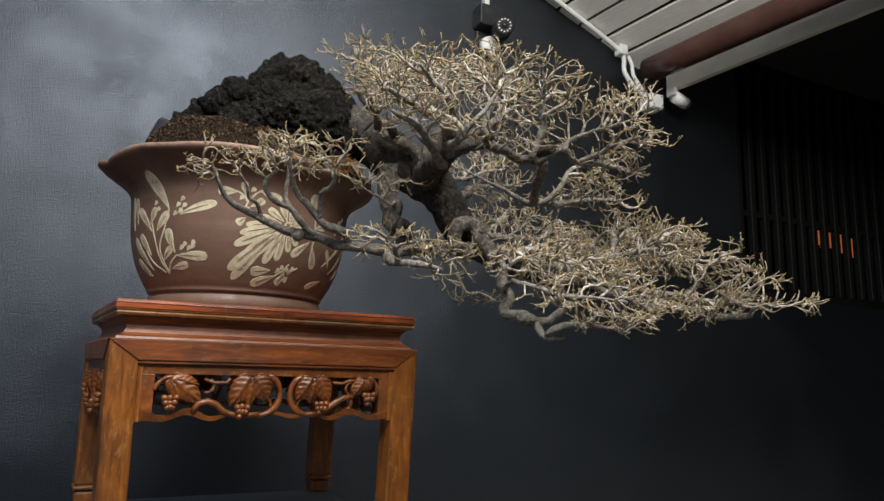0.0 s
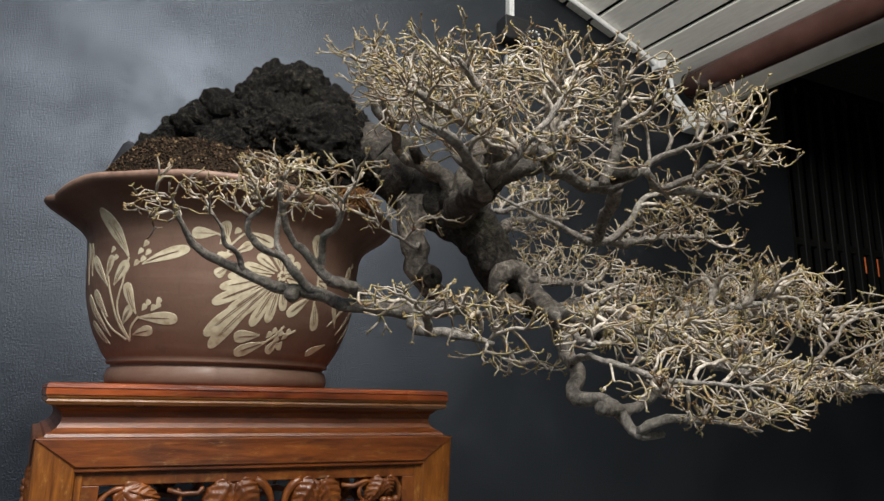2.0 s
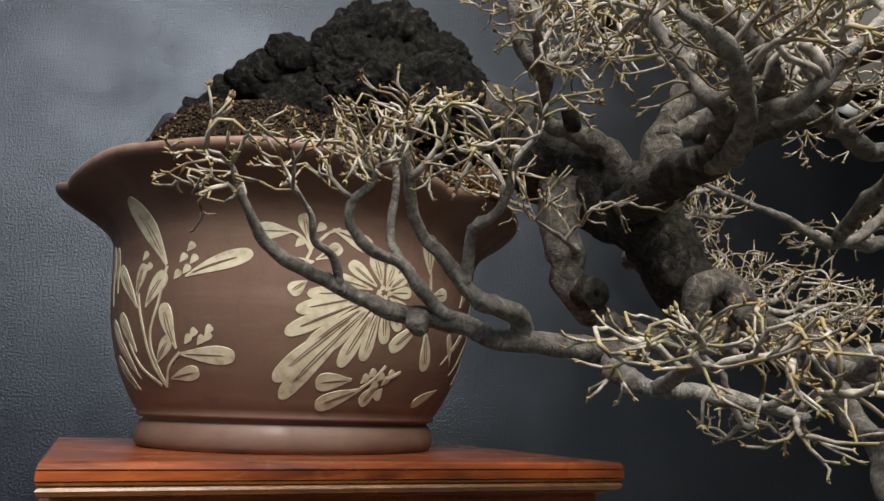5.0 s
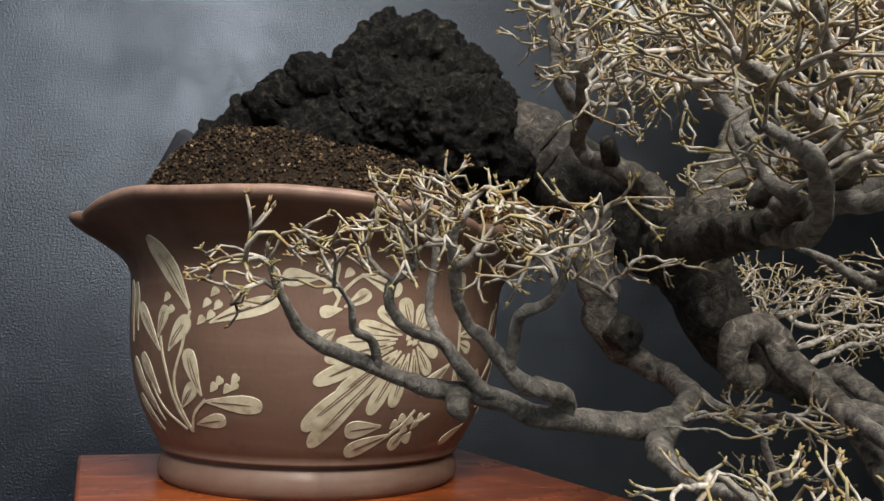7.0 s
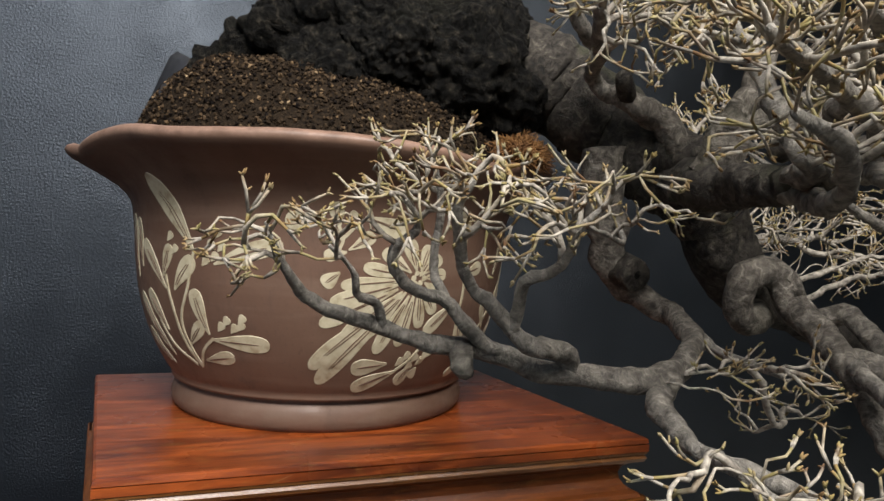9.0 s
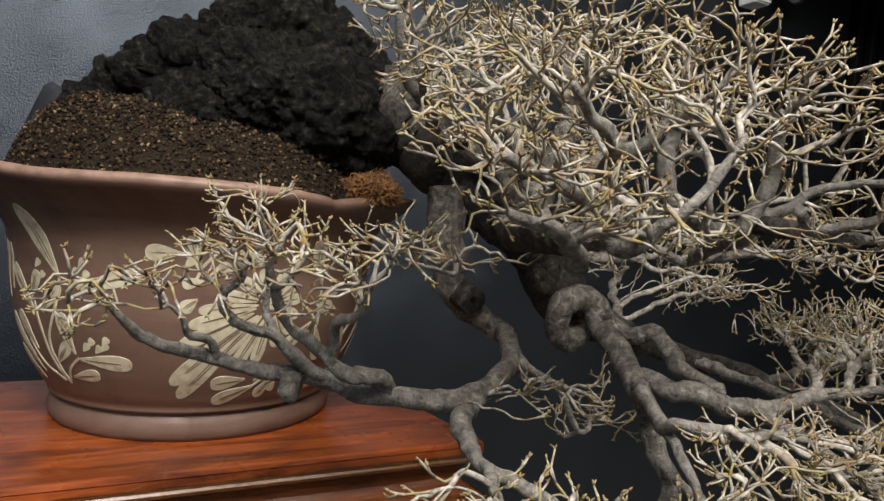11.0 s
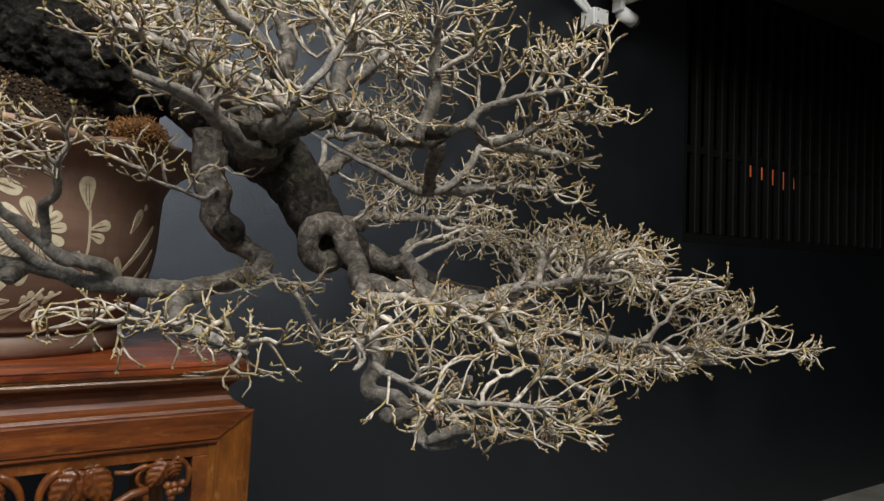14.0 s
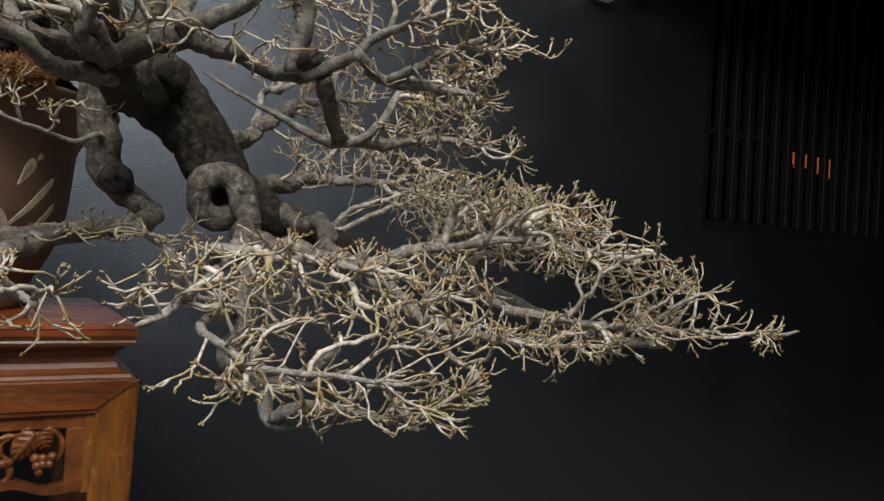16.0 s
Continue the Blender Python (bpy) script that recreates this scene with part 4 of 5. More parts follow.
def bough(key, name, points, sides=14, knobs=0.34, wob=0.010):
    """A thick limb through points of (x, y, z, radius), with a knobbly bark surface."""
    P = spline(points, 0.006)
    P[:, 3] *= GIRTH.get(key, 0.62)
    for i, p in enumerate(P):
        q = Vector(p[:3]) * 22
        p[:3] += np.array(noise.noise_vector(q)) * min(wob, p[3] * 0.8)
        p[:3] += np.array(noise.noise_vector(q * 3.1)) * min(wob * 0.5, p[3] * 0.45)
        p[3] *= 1 + min(1.0, 0.016 / p[3]) * (0.12 * noise.noise(q * 1.7) + 0.14 * max(0.0, noise.noise(q * 4.3)))
    BOUGHS[key] = P
    tb = Tubes()
    tb.add(P[:, :3], list(P[:, 3]), sides, [min(1.0, max(0.0, 1.15 - r / 0.0115)) for r in P[:, 3]], knobs)
    tb.build(name, M_BARK if key in ("trunk", "hub") else M_LIMB, tree)


bough("trunk", "trunk", [(.52, 1.345, .80, .03), (.57, 1.335, .833, .044), (.612, 1.322, .846, .050), (.648, 1.300, .828, .053), (.687, 1.272, .790, .053), (.725, 1.243, .755, .052), (.755, 1.215, .724, .050), (.778, 1.195, .697, .044), (.803, 1.187, .665, .039), (.828, 1.187, .625, .037), (.862, 1.19, .592, .033), (.915, 1.195, .566, .024), (.98, 1.195, .545, .0185), (1.06, 1.17, .522, .0145), (1.13, 1.10, .502, .012), (1.18, 1.02, .475, .010), (1.25, .93, .44, .008), (1.32, .86, .436, .0055)], 28, 0.12, 0.004)
bough("hub", "limb", [(.755, 1.19, .715, .056), (.722, 1.11, .69, .050), (.70, 1.03, .683, .042), (.70, .975, .69, .034), (.72, .94, .702, .025), (.755, .93, .713, .022), (.79, .945, .711, .020), (.835, .955, .702, .019), (.872, .943, .704, .017), (.91, .93, .722, .013), (.936, .912, .745, .011), (.96, .86, .752, .008), (.985, .80, .757, .004)], 18, 0.2)
bough("left", "limb", [(.70, 1.0, .69, .022), (.66, .935, .685, .018), (.632, .915, .69, .015), (.617, .925, .72, .012), (.60, .94, .76, .009), (.59, .95, .80, .006)], 12)
bough("left2", "limb", [(.69, .97, .69, .02), (.672, .885, .68, .014), (.68, .85, .70, .010), (.70, .83, .73, .008), (.72, .82, .765, .005)], 12)
bough("fan_a", "limb", [(.70, .99, .680, .020), (.664, .925, .662, .0165), (.632, .888, .668, .014), (.604, .866, .681, .012), (.576, .857, .692, .009), (.545, .85, .700, .005)], 12, 0.4)
bough("fan_b", "limb", [(.70, .985, .690, .020), (.676, .905, .698, .016), (.642, .88, .713, .0135), (.602, .868, .722, .0115), (.562, .86, .733, .009), (.527, .85, .740, .005)], 12, 0.4)
bough("fan_c", "limb", [(.705, 1.01, .712, .020), (.69, .94, .735, .016), (.660, .89, .756, .013), (.622, .87, .772, .010), (.592, .855, .788, .006)], 12, 0.4)
bough("rear_up", "limb", [(.76, 1.165, .72, .024), (.72, 1.168, .752, .019), (.683, 1.178, .775, .016), (.655, 1.195, .80, .012), (.615, 1.13, .815, .010), (.588, 1.09, .825, .008), (.572, 1.075, .86, .005)], 12)
bough("rear_top", "limb", [(.615, 1.13, .815, .012), (.585, 1.122, .835, .0115), (.575, 1.115, .862, .010), (.568, 1.105, .888, .008), (.56, 1.10, .915, .005)], 10, 0.4)
bough("crown_a", "limb", [(.715, 1.09, .70, .032), (.725, 1.07, .75, .024), (.735, 1.05, .80, .018), (.73, 1.06, .85, .013), (.735, 1.07, .90, .007)], 12)
bough("crown_b", "limb", [(.725, 1.07, .745, .02), (.78, 1.05, .765, .016), (.83, 1.03, .80, .012), (.88, 1.04, .84, .007)], 12)
bough("crown_c", "limb", [(.855, .925, .70, .014), (.857, .905, .745, .012), (.85, .895, .785, .009), (.84, .87, .815, .006)], 10)
bough("crown_d", "limb", [(.75, .905, .714, .014), (.755, .93, .75, .012), (.78, .945, .80, .009), (.80, .96, .85, .005)], 10)
bough("rear", "limb", [(.885, .942, .706, .015), (.905, .975, .694, .015), (.925, 1.02, .682, .014), (.945, 1.06, .673, .013), (.977, 1.09, .667, .0125), (1.015, 1.10, .668, .011), (1.055, 1.08, .676, .0095), (1.085, 1.05, .679, .007), (1.113, .99, .668, .004)], 12)
bough("shelf", "limb", [(.91, .915, .722, .010), (.95, .925, .705, .009), (.985, .90, .70, .008), (1.03, .90, .70, .006), (1.08, .905, .697, .003)], 10)
bough("shelf2", "limb", [(.955, .92, .705, .009), (.985, .86, .725, .007), (1.0, .81, .73, .005)], 10)
bough("back", "limb", [(.85, 1.20, .60, .022), (.91, 1.28, .615, .018), (.955, 1.33, .63, .015), (1.01, 1.367, .644, .013), (1.09, 1.37, .65, .010), (1.166, 1.367, .652, .006)], 12)
bough("back_up", "limb", [(.80, 1.20, .645, .02), (.855, 1.29, .675, .017), (.907, 1.375, .702, .0155), (.945, 1.395, .735, .015), (.975, 1.41, .762, .014), (1.004, 1.425, .785, .0115), (1.035, 1.42, .79, .008), (1.08, 1.41, .795, .006), (1.13, 1.40, .80, .003)], 12)
bough("back_fork", "limb", [(.912, 1.38, .706, .010), (.925, 1.405, .745, .009), (.938, 1.422, .785, .009), (.945, 1.39, .788, .0085), (.951, 1.335, .782, .008), (.985, 1.33, .80, .006), (1.03, 1.32, .81, .003)], 10)
bough("cross", "limb", [(.80, 1.14, .735, .002), (.836, 1.12, .713, .0045), (.868, 1.10, .694, .006), (.898, 1.088, .678, .0075), (.930, 1.086, .666, .009), (.962, 1.087, .661, .011), (.99, 1.08, .672, .010), (1.012, 1.059, .703, .009), (1.029, 1.05, .737, .007), (1.07, 1.03, .748, .004)], 10)
bough("back_low", "limb", [(.98, 1.20, .545, .014), (1.03, 1.29, .565, .012), (1.09, 1.38, .60, .010), (1.12, 1.40, .61, .009), (1.15, 1.41, .63, .005)], 12)
# the coiled branch
coil = [(.845, 1.195, .60, .018), (.855, 1.175, .568, .018)]
for k in range(9):
    a = radians(-60 - 38 * k)
    coil.append((.827 + .026 * math.cos(a), 1.148 - .0035 * k, .584 + .027 * math.sin(a), .0170))
coil += [(.853, 1.112, .574, .0165), (.855, 1.085, .555, .0155), (.842, 1.05, .537, .0145), (.842, 1.02, .506, .0132), (.826, .985, .471, .0115), (.828, .965, .445, .011), (.812, .955, .425, .0102), (.813, .945, .412, .0105), (.827, .922, .411, .0088), (.831, .90, .403, .0088), (.834, .888, .395, .009), (.832, .873, .381, .0068), (.835, .862, .372, .006), (.847, .855, .370, .0045), (.862, .85, .373, .004)]
bough("coil", "limb", coil, 16, 0.16, 0.003)
bough("coil_stub", "limb", [(.834, .89, .399, .0155), (.815, .884, .400, .0165), (.799, .879, .401, .0165), (.794, .877, .401, .012)], 12, 0.2, 0.002)
bough("coil_up", "limb", [(.834, .89, .397, .014), (.857, .895, .404, .011), (.876, .90, .413, .010), (.90, .88, .435, .008)], 10)
bough("coil_end", "limb", [(.836, .862, .374, .013), (.84, .85, .383, .0135), (.852, .84, .39, .013), (.874, .82, .391, .011), (.90, .80, .388, .007), (.935, .775, .380, .004)], 12)
bough("low_a", "limb", [(.84, 1.03, .53, .014), (.805, .965, .508, .012), (.79, .93, .52, .010), (.83, .90, .515, .009), (.88, .89, .515, .007), (.935, .885, .503, .004)], 10)
bough("low_h", "limb", [(.87, 1.195, .592, .022), (.925, 1.175, .570, .020), (.955, 1.12, .553, .018), (.948, 1.07, .528, .015), (.955, 1.02, .518, .012)], 12)
bough("low_b", "limb", [(.845, 1.045, .535, .018), (.88, 1.0, .524, .017), (.915, .98, .515, .0155), (.955, .97, .512, .014), (1.0, .94, .53, .010), (1.05, .915, .54, .008), (1.10, .88, .55, .005)], 12)
bough("low_c", "limb", [(1.06, 1.17, .522, .013), (1.09, 1.05, .50, .011), (1.10, .95, .482, .010), (1.13, .89, .468, .009), (1.19, .87, .46, .007), (1.27, .845, .455, .005), (1.35, .82, .455, .003)], 10)
bough("low_d", "limb", [(.825, .98, .46, .012), (.79, .90, .462, .010), (.77, .84, .455, .009), (.80, .79, .435, .008), (.85, .765, .43, .006), (.90, .74, .425, .004)], 10)
bough("low_e", "limb", [(.80, .95, .505, .010), (.76, .87, .48, .008), (.735, .81, .468, .006), (.72, .79, .465, .004)], 10)
bough("low_f", "limb", [(.96, .98, .515, .010), (.97, .88, .475, .008), (.98, .82, .44, .007), (1.0, .79, .422, .004)], 10)
bough("low_i", "limb", [(.955, .97, .512, .013), (.975, .92, .478, .012), (1.01, .89, .455, .010), (1.05, .875, .446, .008), (1.10, .865, .438, .006), (1.15, .855, .432, .004)], 10)
bough("low_g", "limb", [(1.13, 1.10, .502, .012), (1.17, 1.03, .535, .010), (1.20, .96, .545, .008), (1.24, .89, .54, .005)], 10)
# the branch that hangs over the pot
bough("front", "limb", [(.69, 1.225, .735, .029), (.690, 1.222, .69, .0265), (.694, 1.22, .65, .0250), (.703, 1.222, .615, .0225), (.722, 1.222, .588, .0185), (.748, 1.21, .574, .0165), (.757, 1.18, .558, .0145), (.737, 1.13, .545, .0125), (.70, 1.085, .533, .0120), (.657, 1.056, .525, .0118), (.62, 1.048, .521, .0115), (.585, 1.055, .522, .0112), (.555, 1.062, .526, .0110), (.52, 1.075, .533, .0105), (.487, 1.088, .540, .0098), (.463, 1.092, .543, .0090), (.43, 1.09, .552, .0078), (.395, 1.085, .565, .0070), (.362, 1.075, .576, .0062), (.340, 1.062, .590, .0050), (.327, 1.045, .608, .0036), (.314, 1.03, .628, .0022)], 16, 0.2, 0.0035)
bough("front_stub", "limb", [(.474, 1.09, .543, .0105), (.467, 1.078, .535, .0105), (.463, 1.068, .528, .0095)], 10)
bough("front_loop", "limb", [(.552, 1.062, .526, .011), (.549, 1.052, .540, .0112), (.534, 1.046, .550, .0106), (.515, 1.045, .553, .0092), (.503, 1.045, .558, .0082), (.493, 1.044, .570, .0073), (.472, 1.038, .588, .0064), (.456, 1.034, .598, .0057), (.443, 1.02, .622, .0047), (.430, 1.0, .650, .0034), (.434, .985, .666, .0020)], 12, 0.4)
bough("front_b", "limb", [(.510, 1.08, .535, .0085), (.486, 1.078, .549, .0078), (.457, 1.075, .581, .0068), (.432, 1.074, .588, .0062), (.414, 1.07, .600, .0057), (.406, 1.06, .618, .0048), (.420, 1.045, .639, .0036), (.404, 1.03, .654, .0022)], 10, 0.4)
bough("front_c", "limb", [(.455, 1.076, .580, .0052), (.446, 1.086, .606, .0048), (.447, 1.076, .645, .0040), (.440, 1.066, .670, .0030), (.430, 1.055, .688, .0018)], 10, 0.4)
bough("front_d", "limb", [(.405, 1.087, .560, .0058), (.396, 1.07, .580, .0048), (.378, 1.055, .588, .0040), (.370, 1.04, .606, .0030), (.352, 1.025, .622, .0018)], 10, 0.4)
bough("front_e", "limb", [(.497, 1.046, .564, .0074), (.492, 1.024, .598, .0062), (.503, .995, .611, .0052), (.502, .968, .640, .0038), (.511, .95, .658, .0022)], 10, 0.4)
bough("front_low", "limb", [(.648, 1.054, .523, .017), (.628, 1.035, .512, .0165), (.616, 1.015, .497, .0150), (.61, .965, .487, .009), (.63, .92, .48, .008), (.655, .88, .47, .005)], 10)
bough("front_low2", "limb", [(.612, .967, .488, .0085), (.59, .92, .495, .007), (.57, .87, .497, .0045)], 10)
bough("front_side", "limb", [(.728, 1.115, .541, .012), (.745, 1.09, .53, .007), (.75, 1.03, .525, .005)], 10)
bough("knot_twig", "limb", [(.697, 1.215, .655, .0075), (.69, 1.19, .648, .0055), (.665, 1.152, .634, .005), (.63, 1.13, .64, .004), (.59, 1.112, .65, .003)], 8)
# cut stubs and the hollow knot
for x, y, z, dx, dy, dz, r in ((.752, 1.155, .725, .02, -.03, .0, .020), (.862, .90, .705, .0, -.022, -.002, .0085), (.67, 1.165, .79, -.010, -.010, .008, .0085)):
    tb = Tubes()
    c, d = Vector((x, y, z)), Vector((dx, dy, dz))
    tb.add([c - d, c, c + d * 0.8, c + d, c + d * 0.85, c + d * 0.4], [r * 1.1, r * 1.15, r, r * 0.8, r * 0.55, r * 0.4], 14, None, 0.15)
    tb.build("knot", M_BARK, tree)

# hollow where the hanging limb rotted out; a black plug paints its dark
tb = Tubes()
c, d = Vector((.714, 1.201, .602)), Vector((.12, -.97, -.2)).normalized()
tb.add([c - d * .012, c, c + d * .008, c + d * .012, c + d * .011, c + d * .004, c - d * .012], [.020, .0195, .0185, .0165, .0140, .0125, .010], 18, None, 0.2)
tb.build("hollow_rim", M_BARK, tree, "rim of bark round a dark hollow")
tb = Tubes()
tb.add([c - d * .002, c + d * .0045], [.0135, .0135], 14)
tb.build("hollow_plug", M_ROOT, tree, "black plug painting the dark inside the hollow")


def grow(keys, blobs, count, seed, up=0.25, step=0.0105, kill=0.0128, reach=0.11, tip_r=0.00094, from_end=0.45, dome=0.45, source=(.74, 1.12, .66), flow=0.45):
    """Twigs that branch out from the limbs named towards points scattered in flattened clouds."""
    rs = np.random.RandomState(seed)
    vol = np.array([b[3] * b[4] * b[5] for b in blobs])
    vol = vol ** 0.8 / (vol ** 0.8).sum()
    goals = []
    for (cx, cy, cz, rx, ry, rz, sx, sy), share in zip(blobs, vol):
        n = int(0.88 * count * share)
        u = rs.normal(size=(n, 3))
        u /= np.linalg.norm(u, axis=1)[:, None]
        u *= rs.uniform(0.05, 1, size=(n, 1)) ** 0.45
        flip = (u[:, 2] < 0) & (rs.uniform(size=n) < dome)
        u[flip, 2] *= -1
        p = u * (rx, ry, rz)
        p[:, 2] += sx * p[:, 0] + sy * p[:, 1]
        goals.append(p + (cx, cy, cz))
    goals = np.concatenate(goals)
    pos, par, cap = [], [], []
    for key in keys:
        P = BOUGHS[key]
        i0 = int(len(P) * (1 - from_end))
        for q in P[i0::4]:
            pos.append(q[:3])
            par.append(-1)
            cap.append(q[3])
    nroot = len(pos)
    N = np.array(pos)
    par = list(par)
    heading = [np.zeros(3)] * nroot
    alive = np.ones(len(goals), bool)
    near_i = np.zeros(len(goals), int)
    near_d = np.full(len(goals), 9.0)
    fresh = 0
    for it in range(75):
        new_nodes = N[fresh:]
        base = fresh
        fresh = len(N)
        if len(new_nodes):
            D = np.linalg.norm(goals[:, None] - new_nodes[None], axis=2)
            j = D.argmin(1)
            dj = D[np.arange(len(goals)), j]
            better = dj < near_d
            near_d[better], near_i[better] = dj[better], j[better] + base
        alive &= near_d > kill
        act = alive & (near_d < (reach if it < 30 else 0.3))
        if not act.any():
            break
        add = {}
        for g in np.nonzero(act)[0]:
            i = near_i[g]
            d = goals[g] - N[i]
            add.setdefault(i, []).append(d / np.linalg.norm(d))
        pts = []
        for i, ds in add.items():
            out = (N[i] - source) * (1, 1, 0.4)
            d = np.mean(ds, axis=0) + 0.8 * heading[i] + rs.normal(size=3) * 0.40 + (0, 0, up * 0.3) + 0.8 * flow * out / (np.linalg.norm(out) + 1e-6)
            L = np.linalg.norm(d)
            if L < 1e-6:
                continue
            d /= L
            pts.append(N[i] + d * step * rs.uniform(0.8, 1.25))
            par.append(i)
            heading.append(d)
        if not pts:
            break
        N = np.concatenate([N, np.array(pts)])
    n = len(N)
    kids = [[] for _ in range(n)]
    for i in range(nroot, n):
        kids[par[i]].append(i)
    size = np.zeros(n)
    leafd = np.zeros(n)
    for i in range(n - 1, nroot - 1, -1):
        if not kids[i]:
            size[i] = 1.0
        size[par[i]] += size[i]
        leafd[par[i]] = max(leafd[par[i]], leafd[i] + 1)
    rad = lambda i, lim=9.0: min(lim, tip_r * max(size[i], 1) ** 0.515)
    tb = Tubes()
    rng = random.Random(seed)
    todo = [(k, r) for r in range(nroot) for k in kids[r]]
    tips, spurs = [], []
    while todo:
        k, r = todo.pop()
        lim = (cap[r] * 0.8 if r < nroot else rad(r))
        line, w, tp = [N[r]], [min(rad(k), lim)], [0.0]
        i = k
        while True:
            line.append(N[i])
            w.append(min(rad(i), lim))
            tp.append(max(0.0, 1 - leafd[i] / 5.0) * 0.85)
            if not kids[i]:
                break
            ks = sorted(kids[i], key=lambda q: -size[q])
            todo += [(q, i) for q in ks[1:]]
            i = ks[0]
        w = [a * rng.uniform(0.88, 1.16) for a in w]
        tp[0] = tp[1]
        w[0] *= 1.15
        tb.add(line, w, 7 if w[0] > 0.004 else 5, tp)
        tips.append((Vector(line[-1]), (Vector(line[-1]) - Vector(line[-2])).normalized()))
        # side spurs
        for a, b, ww in zip(line[1:], line[2:], w[1:]):
            if ww < 0.0042 and rng.random() < 0.12:
                d0 = (Vector(b) - Vector(a)).normalized()
                s = d0.orthogonal().normalized()
                s.rotate(Matrix.Rotation(rng.uniform(0, math.tau), 3, d0))
                spurs.append((Vector(a), (s + d0 * 0.8 + Vector((0, 0, 0.35))).normalized()))

    def shake(s):
        return Vector((rng.uniform(-s, s), rng.uniform(-s, s), rng.uniform(-0.6 * s, s)))

    def buds(p, d, n):
        """Short budding tips that crowd the end of a twig."""
        for _ in range(n):
            e = (d + shake(0.75)).normalized()
            L = rng.uniform(0.0028, 0.0055)
            q = p + e * L * 0.5
            tb.add([p, q, q + (e + shake(0.4)).normalized() * L * 0.5], [tip_r * 0.9, tip_r * rng.uniform(0.8, 1.2), tip_r * 0.45], 4, [0.55, 0.85, 1.0])

    def fork(p, d, L, n):
        """Two or three crooked twiglets, each with its buds."""
        for _ in range(n):
            e = (d + shake(0.6)).normalized()
            q1 = p + e * L * rng.uniform(0.35, 0.6)
            e2 = (e + shake(0.55)).normalized()
            q2 = q1 + e2 * L * rng.uniform(0.35, 0.6)
            tb.add([p, q1, q2], [tip_r * 1.15, tip_r * 1.05, tip_r * 0.85], 5, [0.15, 0.35, 0.6])
            buds(q2, e2, rng.choice((2, 2, 3, 3)))
            if rng.random() < 0.35:
                buds(q1, (e + shake(0.9)).normalized(), 1)

    for p, d in tips:
        fork(p, d, rng.uniform(0.009, 0.022), rng.choice((1, 2, 2, 2)))
    for p, d in spurs:
        if rng.random() < 0.5:
            fork(p, d, rng.uniform(0.006, 0.012), 1)
        else:
            buds(p, d, 1)
    tagged(tb.build("twig_spray", M_TWIG, tree, "pale grey twigs with tan budding tips"), kind="stuff")


grow(("left", "rear_up", "crown_a", "left2", "fan_c"), [(.61, 1.04, .82, .08, .11, .06, 0, 0), (.66, 1.09, .864, .09, .11, .042, .15, 0), (.61, .94, .775, .08, .07, .04, 0, 0)], 360, 1, 0.6)
grow(("rear_top",), [(.545, 1.09, .885, .05, .06, .045, -.3, 0), (.59, 1.10, .905, .05, .06, .03, 0, 0)], 90, 18, 0.5, from_end=0.6)
grow(("fan_a", "fan_b", "fan_c"), [(.555, .85, .722, .06, .045, .024, -.1, 0), (.53, .86, .748, .05, .045, .022, 0, 0), (.59, .86, .795, .055, .05, .022, -.2, 0), (.61, .85, .705, .05, .045, .022, 0, 0)], 310, 19, 0.35, from_end=0.55, flow=0.7)
grow(("crown_a", "crown_b", "crown_c"), [(.745, 1.05, .884, .10, .12, .042, -.1, 0), (.84, 1.04, .842, .10, .12, .040, -.35, .1), (.92, 1.06, .804, .08, .11, .036, -.4, .1)], 350, 2, 0.6)
grow(("crown_c", "crown_d", "hub", "left2"), [(.79, .90, .825, .11, .10, .05, -.15, .2), (.88, .86, .795, .10, .09, .036, -.25, .1), (.72, .86, .765, .09, .075, .042, 0, .15), (.95, .81, .765, .06, .06, .028, -.2, 0), (.66, .865, .712, .08, .055, .03, 0, .1), (.69, .87, .698, .07, .05, .018, 0, 0), (.80, .87, .698, .06, .04, .014, 0, 0), (.61, .90, .692, .06, .05, .018, 0, 0)], 660, 3, 0.5)
grow(("hub", "shelf2"), [(1.045, .84, .735, .055, .035, .014, .05, 0), (.99, .84, .800, .06, .04, .018, .35, 0)], 110, 15, 0.2, from_end=0.3, flow=0.7)
grow(("shelf", "shelf2", "hub"), [(.975, .82, .722, .06, .07, .022, -.1, 0), (1.01, .90, .70, .075, .06, .022, -.1, 0)], 220, 4, 0.25, from_end=0.6)
grow(("back_up", "back_fork"), [(1.07, 1.41, .805, .09, .06, .022, .05, 0), (1.01, 1.36, .825, .07, .06, .024, 0, 0), (1.03, 1.42, .755, .07, .05, .016, 0, 0), (.96, 1.42, .815, .05, .05, .02, 0, 0)], 230, 20, 0.3, from_end=0.6, flow=0.9)
grow(("cross",), [(1.09, 1.02, .752, .06, .05, .014, .05, 0), (1.07, 1.05, .715, .06, .05, .014, 0, 0)], 90, 21, 0.3, from_end=0.4, flow=0.9)
grow(("rear",), [(1.08, 1.02, .672, .10, .10, .022, -.1, 0), (1.04, 1.14, .69, .07, .07, .022, 0, 0)], 180, 5, 0.3)
grow(("back", "back_up", "back_low"), [(1.06, 1.38, .700, .11, .07, .035, 0, 0), (1.17, 1.34, .665, .11, .09, .045, -.1, 0), (1.17, 1.25, .61, .11, .10, .03, -.1, 0), (.99, 1.30, .645, .06, .05, .03, 0, 0)], 360, 6, 0.3, from_end=0.7, tip_r=0.0009)
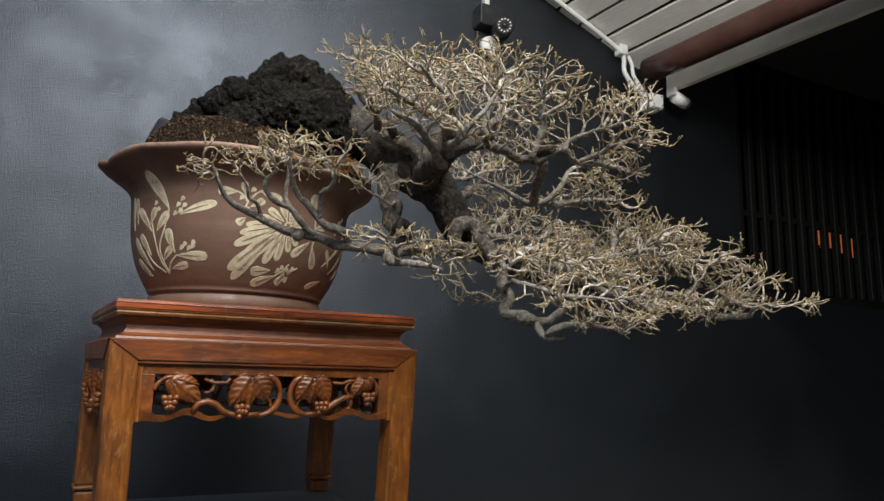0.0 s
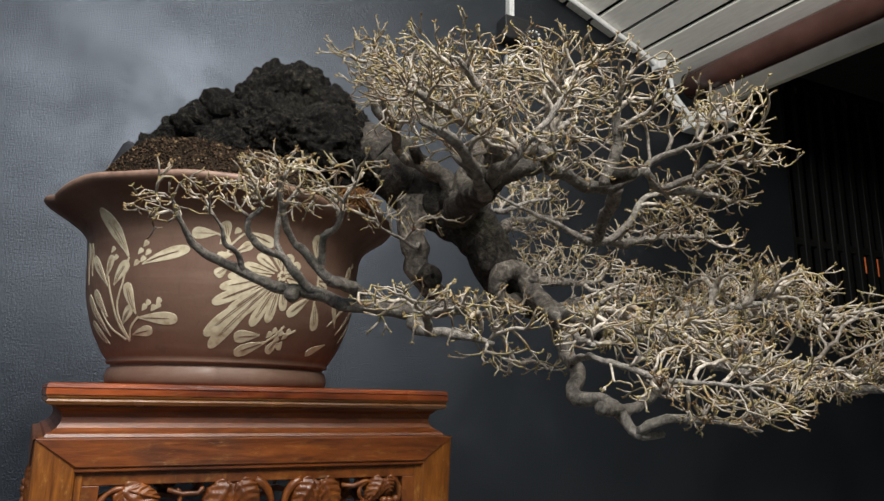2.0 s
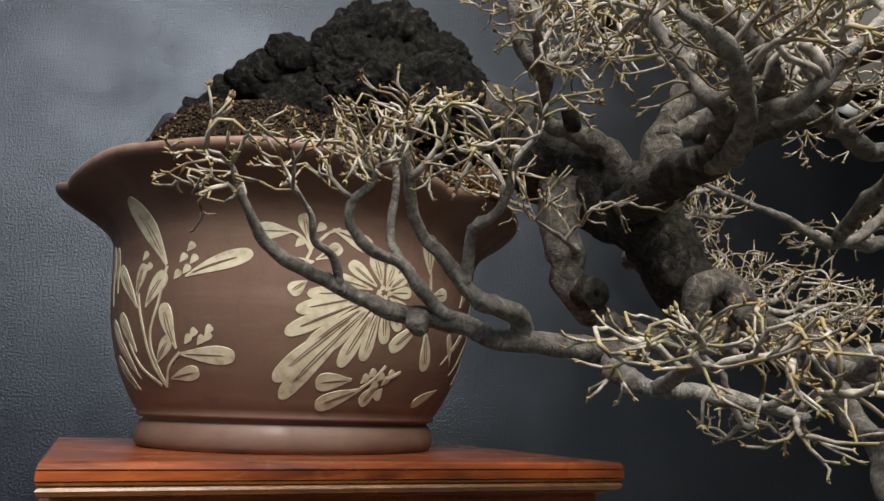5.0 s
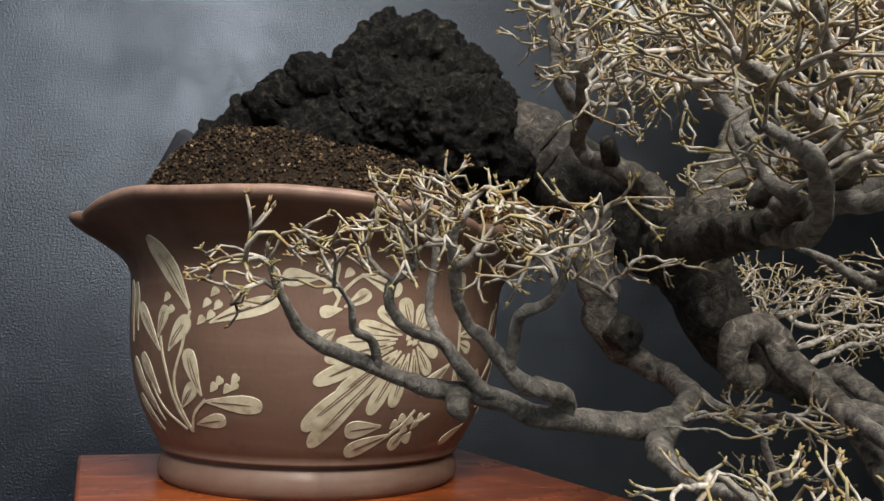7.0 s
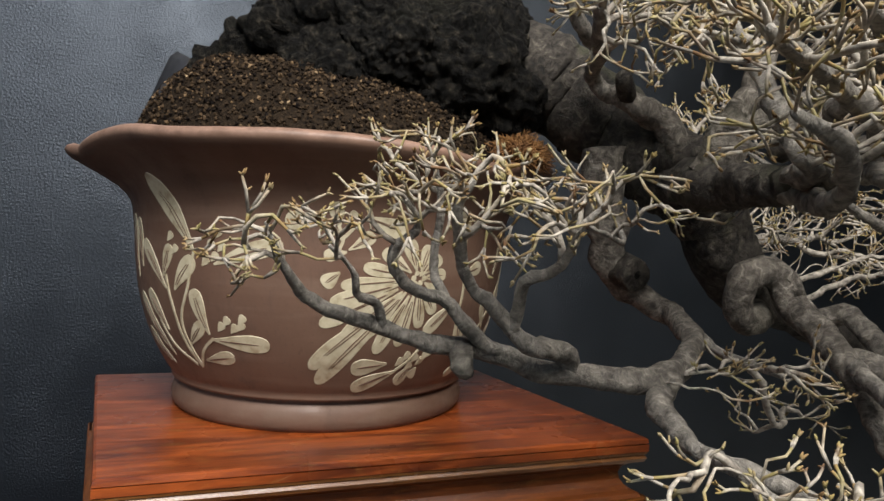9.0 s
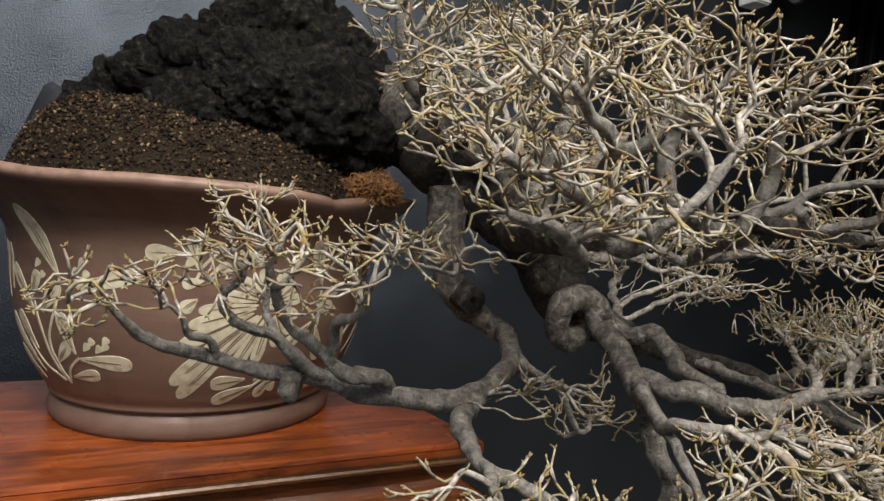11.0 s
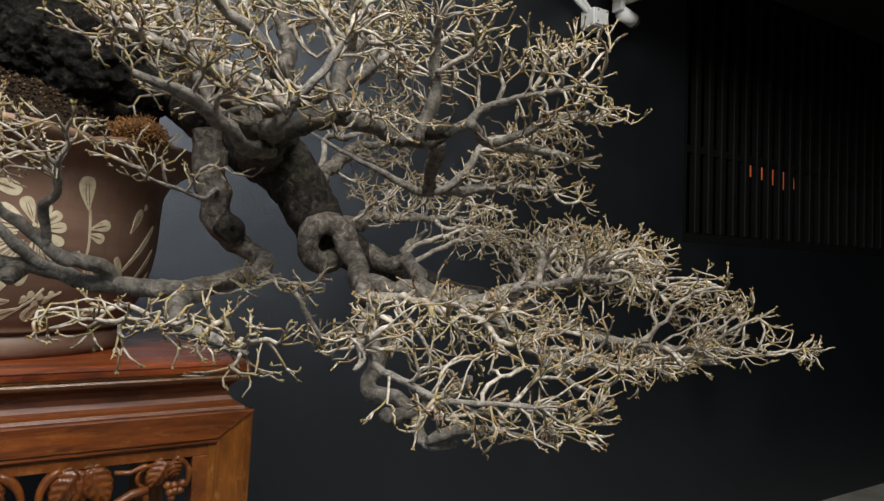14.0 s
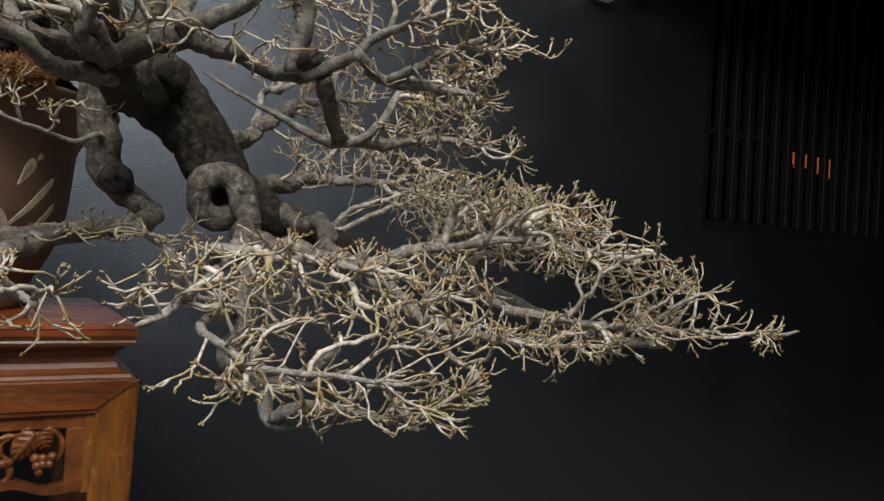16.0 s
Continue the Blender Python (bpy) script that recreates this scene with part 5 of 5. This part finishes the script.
grow(("low_b", "low_g", "low_c", "low_h"), [(1.10, .92, .568, .11, .11, .035, -.2, 0), (1.19, .88, .54, .11, .10, .032, -.25, 0), (1.16, 1.05, .565, .12, .10, .035, -.15, 0), (1.27, .85, .50, .08, .08, .03, -.3, 0), (1.20, 1.0, .585, .12, .10, .03, -.2, 0), (1.06, .96, .535, .07, .07, .02, 0, 0)], 1000, 7, 0.35, flow=0.8)
grow(("low_c", "trunk"), [(1.29, .84, .455, .10, .06, .022, -.05, 0), (1.36, .80, .455, .06, .04, .018, 0, 0), (1.17, .86, .445, .09, .07, .022, -.05, 0)], 240, 8, 0.2, from_end=0.3, flow=0.9)
grow(("low_a", "low_e", "low_f", "low_b", "low_d"), [(.86, .87, .505, .10, .08, .03, -.1, 0), (.96, .86, .49, .09, .09, .03, -.1, 0), (.78, .83, .488, .07, .055, .022, 0, 0), (.91, .79, .455, .09, .06, .02, -.1, 0), (.84, .835, .458, .08, .04, .016, -.1, 0), (.745, .85, .478, .06, .04, .016, -.1, 0)], 440, 9, 0.3, flow=0.8)
grow(("low_d", "coil_end"), [(.81, .785, .42, .09, .05, .016, -.05, 0), (.90, .775, .395, .075, .05, .014, -.15, 0), (.94, .785, .41, .06, .05, .014, -.1, 0)], 170, 10, 0.15, from_end=0.5, flow=1.0)
grow(("front", "front_b", "front_d"), [(.325, 1.02, .627, .050, .05, .020, .1, 0), (.300, 1.02, .615, .03, .04, .022, 0, 0), (.372, 1.02, .628, .045, .045, .018, .1, 0), (.408, 1.03, .650, .05, .05, .020, 0, 0)], 230, 11, 0.45, from_end=0.4)
grow(("front_c", "front_e", "front_loop"), [(.432, 1.0, .668, .05, .05, .022, .1, 0), (.43, 1.06, .690, .04, .04, .016, 0, 0), (.497, .955, .652, .045, .05, .024, 0, 0), (.468, .975, .640, .05, .05, .024, 0, 0)], 420, 17, 0.45, from_end=0.45)
grow(("knot_twig",), [(.60, 1.12, .665, .06, .05, .022, -.2, 0), (.68, 1.08, .655, .05, .04, .014, 0, 0)], 60, 12, 0.4, from_end=0.7)
grow(("front_low", "front_low2"), [(.55, .86, .503, .075, .06, .022, 0, 0), (.625, .84, .49, .07, .05, .02, -.1, 0), (.65, .87, .455, .04, .04, .015, 0, 0)], 220, 13, 0.45, from_end=0.4)
grow(("front_side", "front"), [(.72, 1.02, .53, .08, .07, .014, 0, 0), (.86, 1.13, .465, .08, .07, .014, 0, 0)], 130, 14, 0.2, from_end=0.5)
grow(("low_i",), [(1.07, .865, .448, .09, .05, .016, -.08, 0), (1.14, .85, .438, .06, .04, .012, 0, 0)], 170, 16, 0.2, from_end=0.6, flow=0.9)
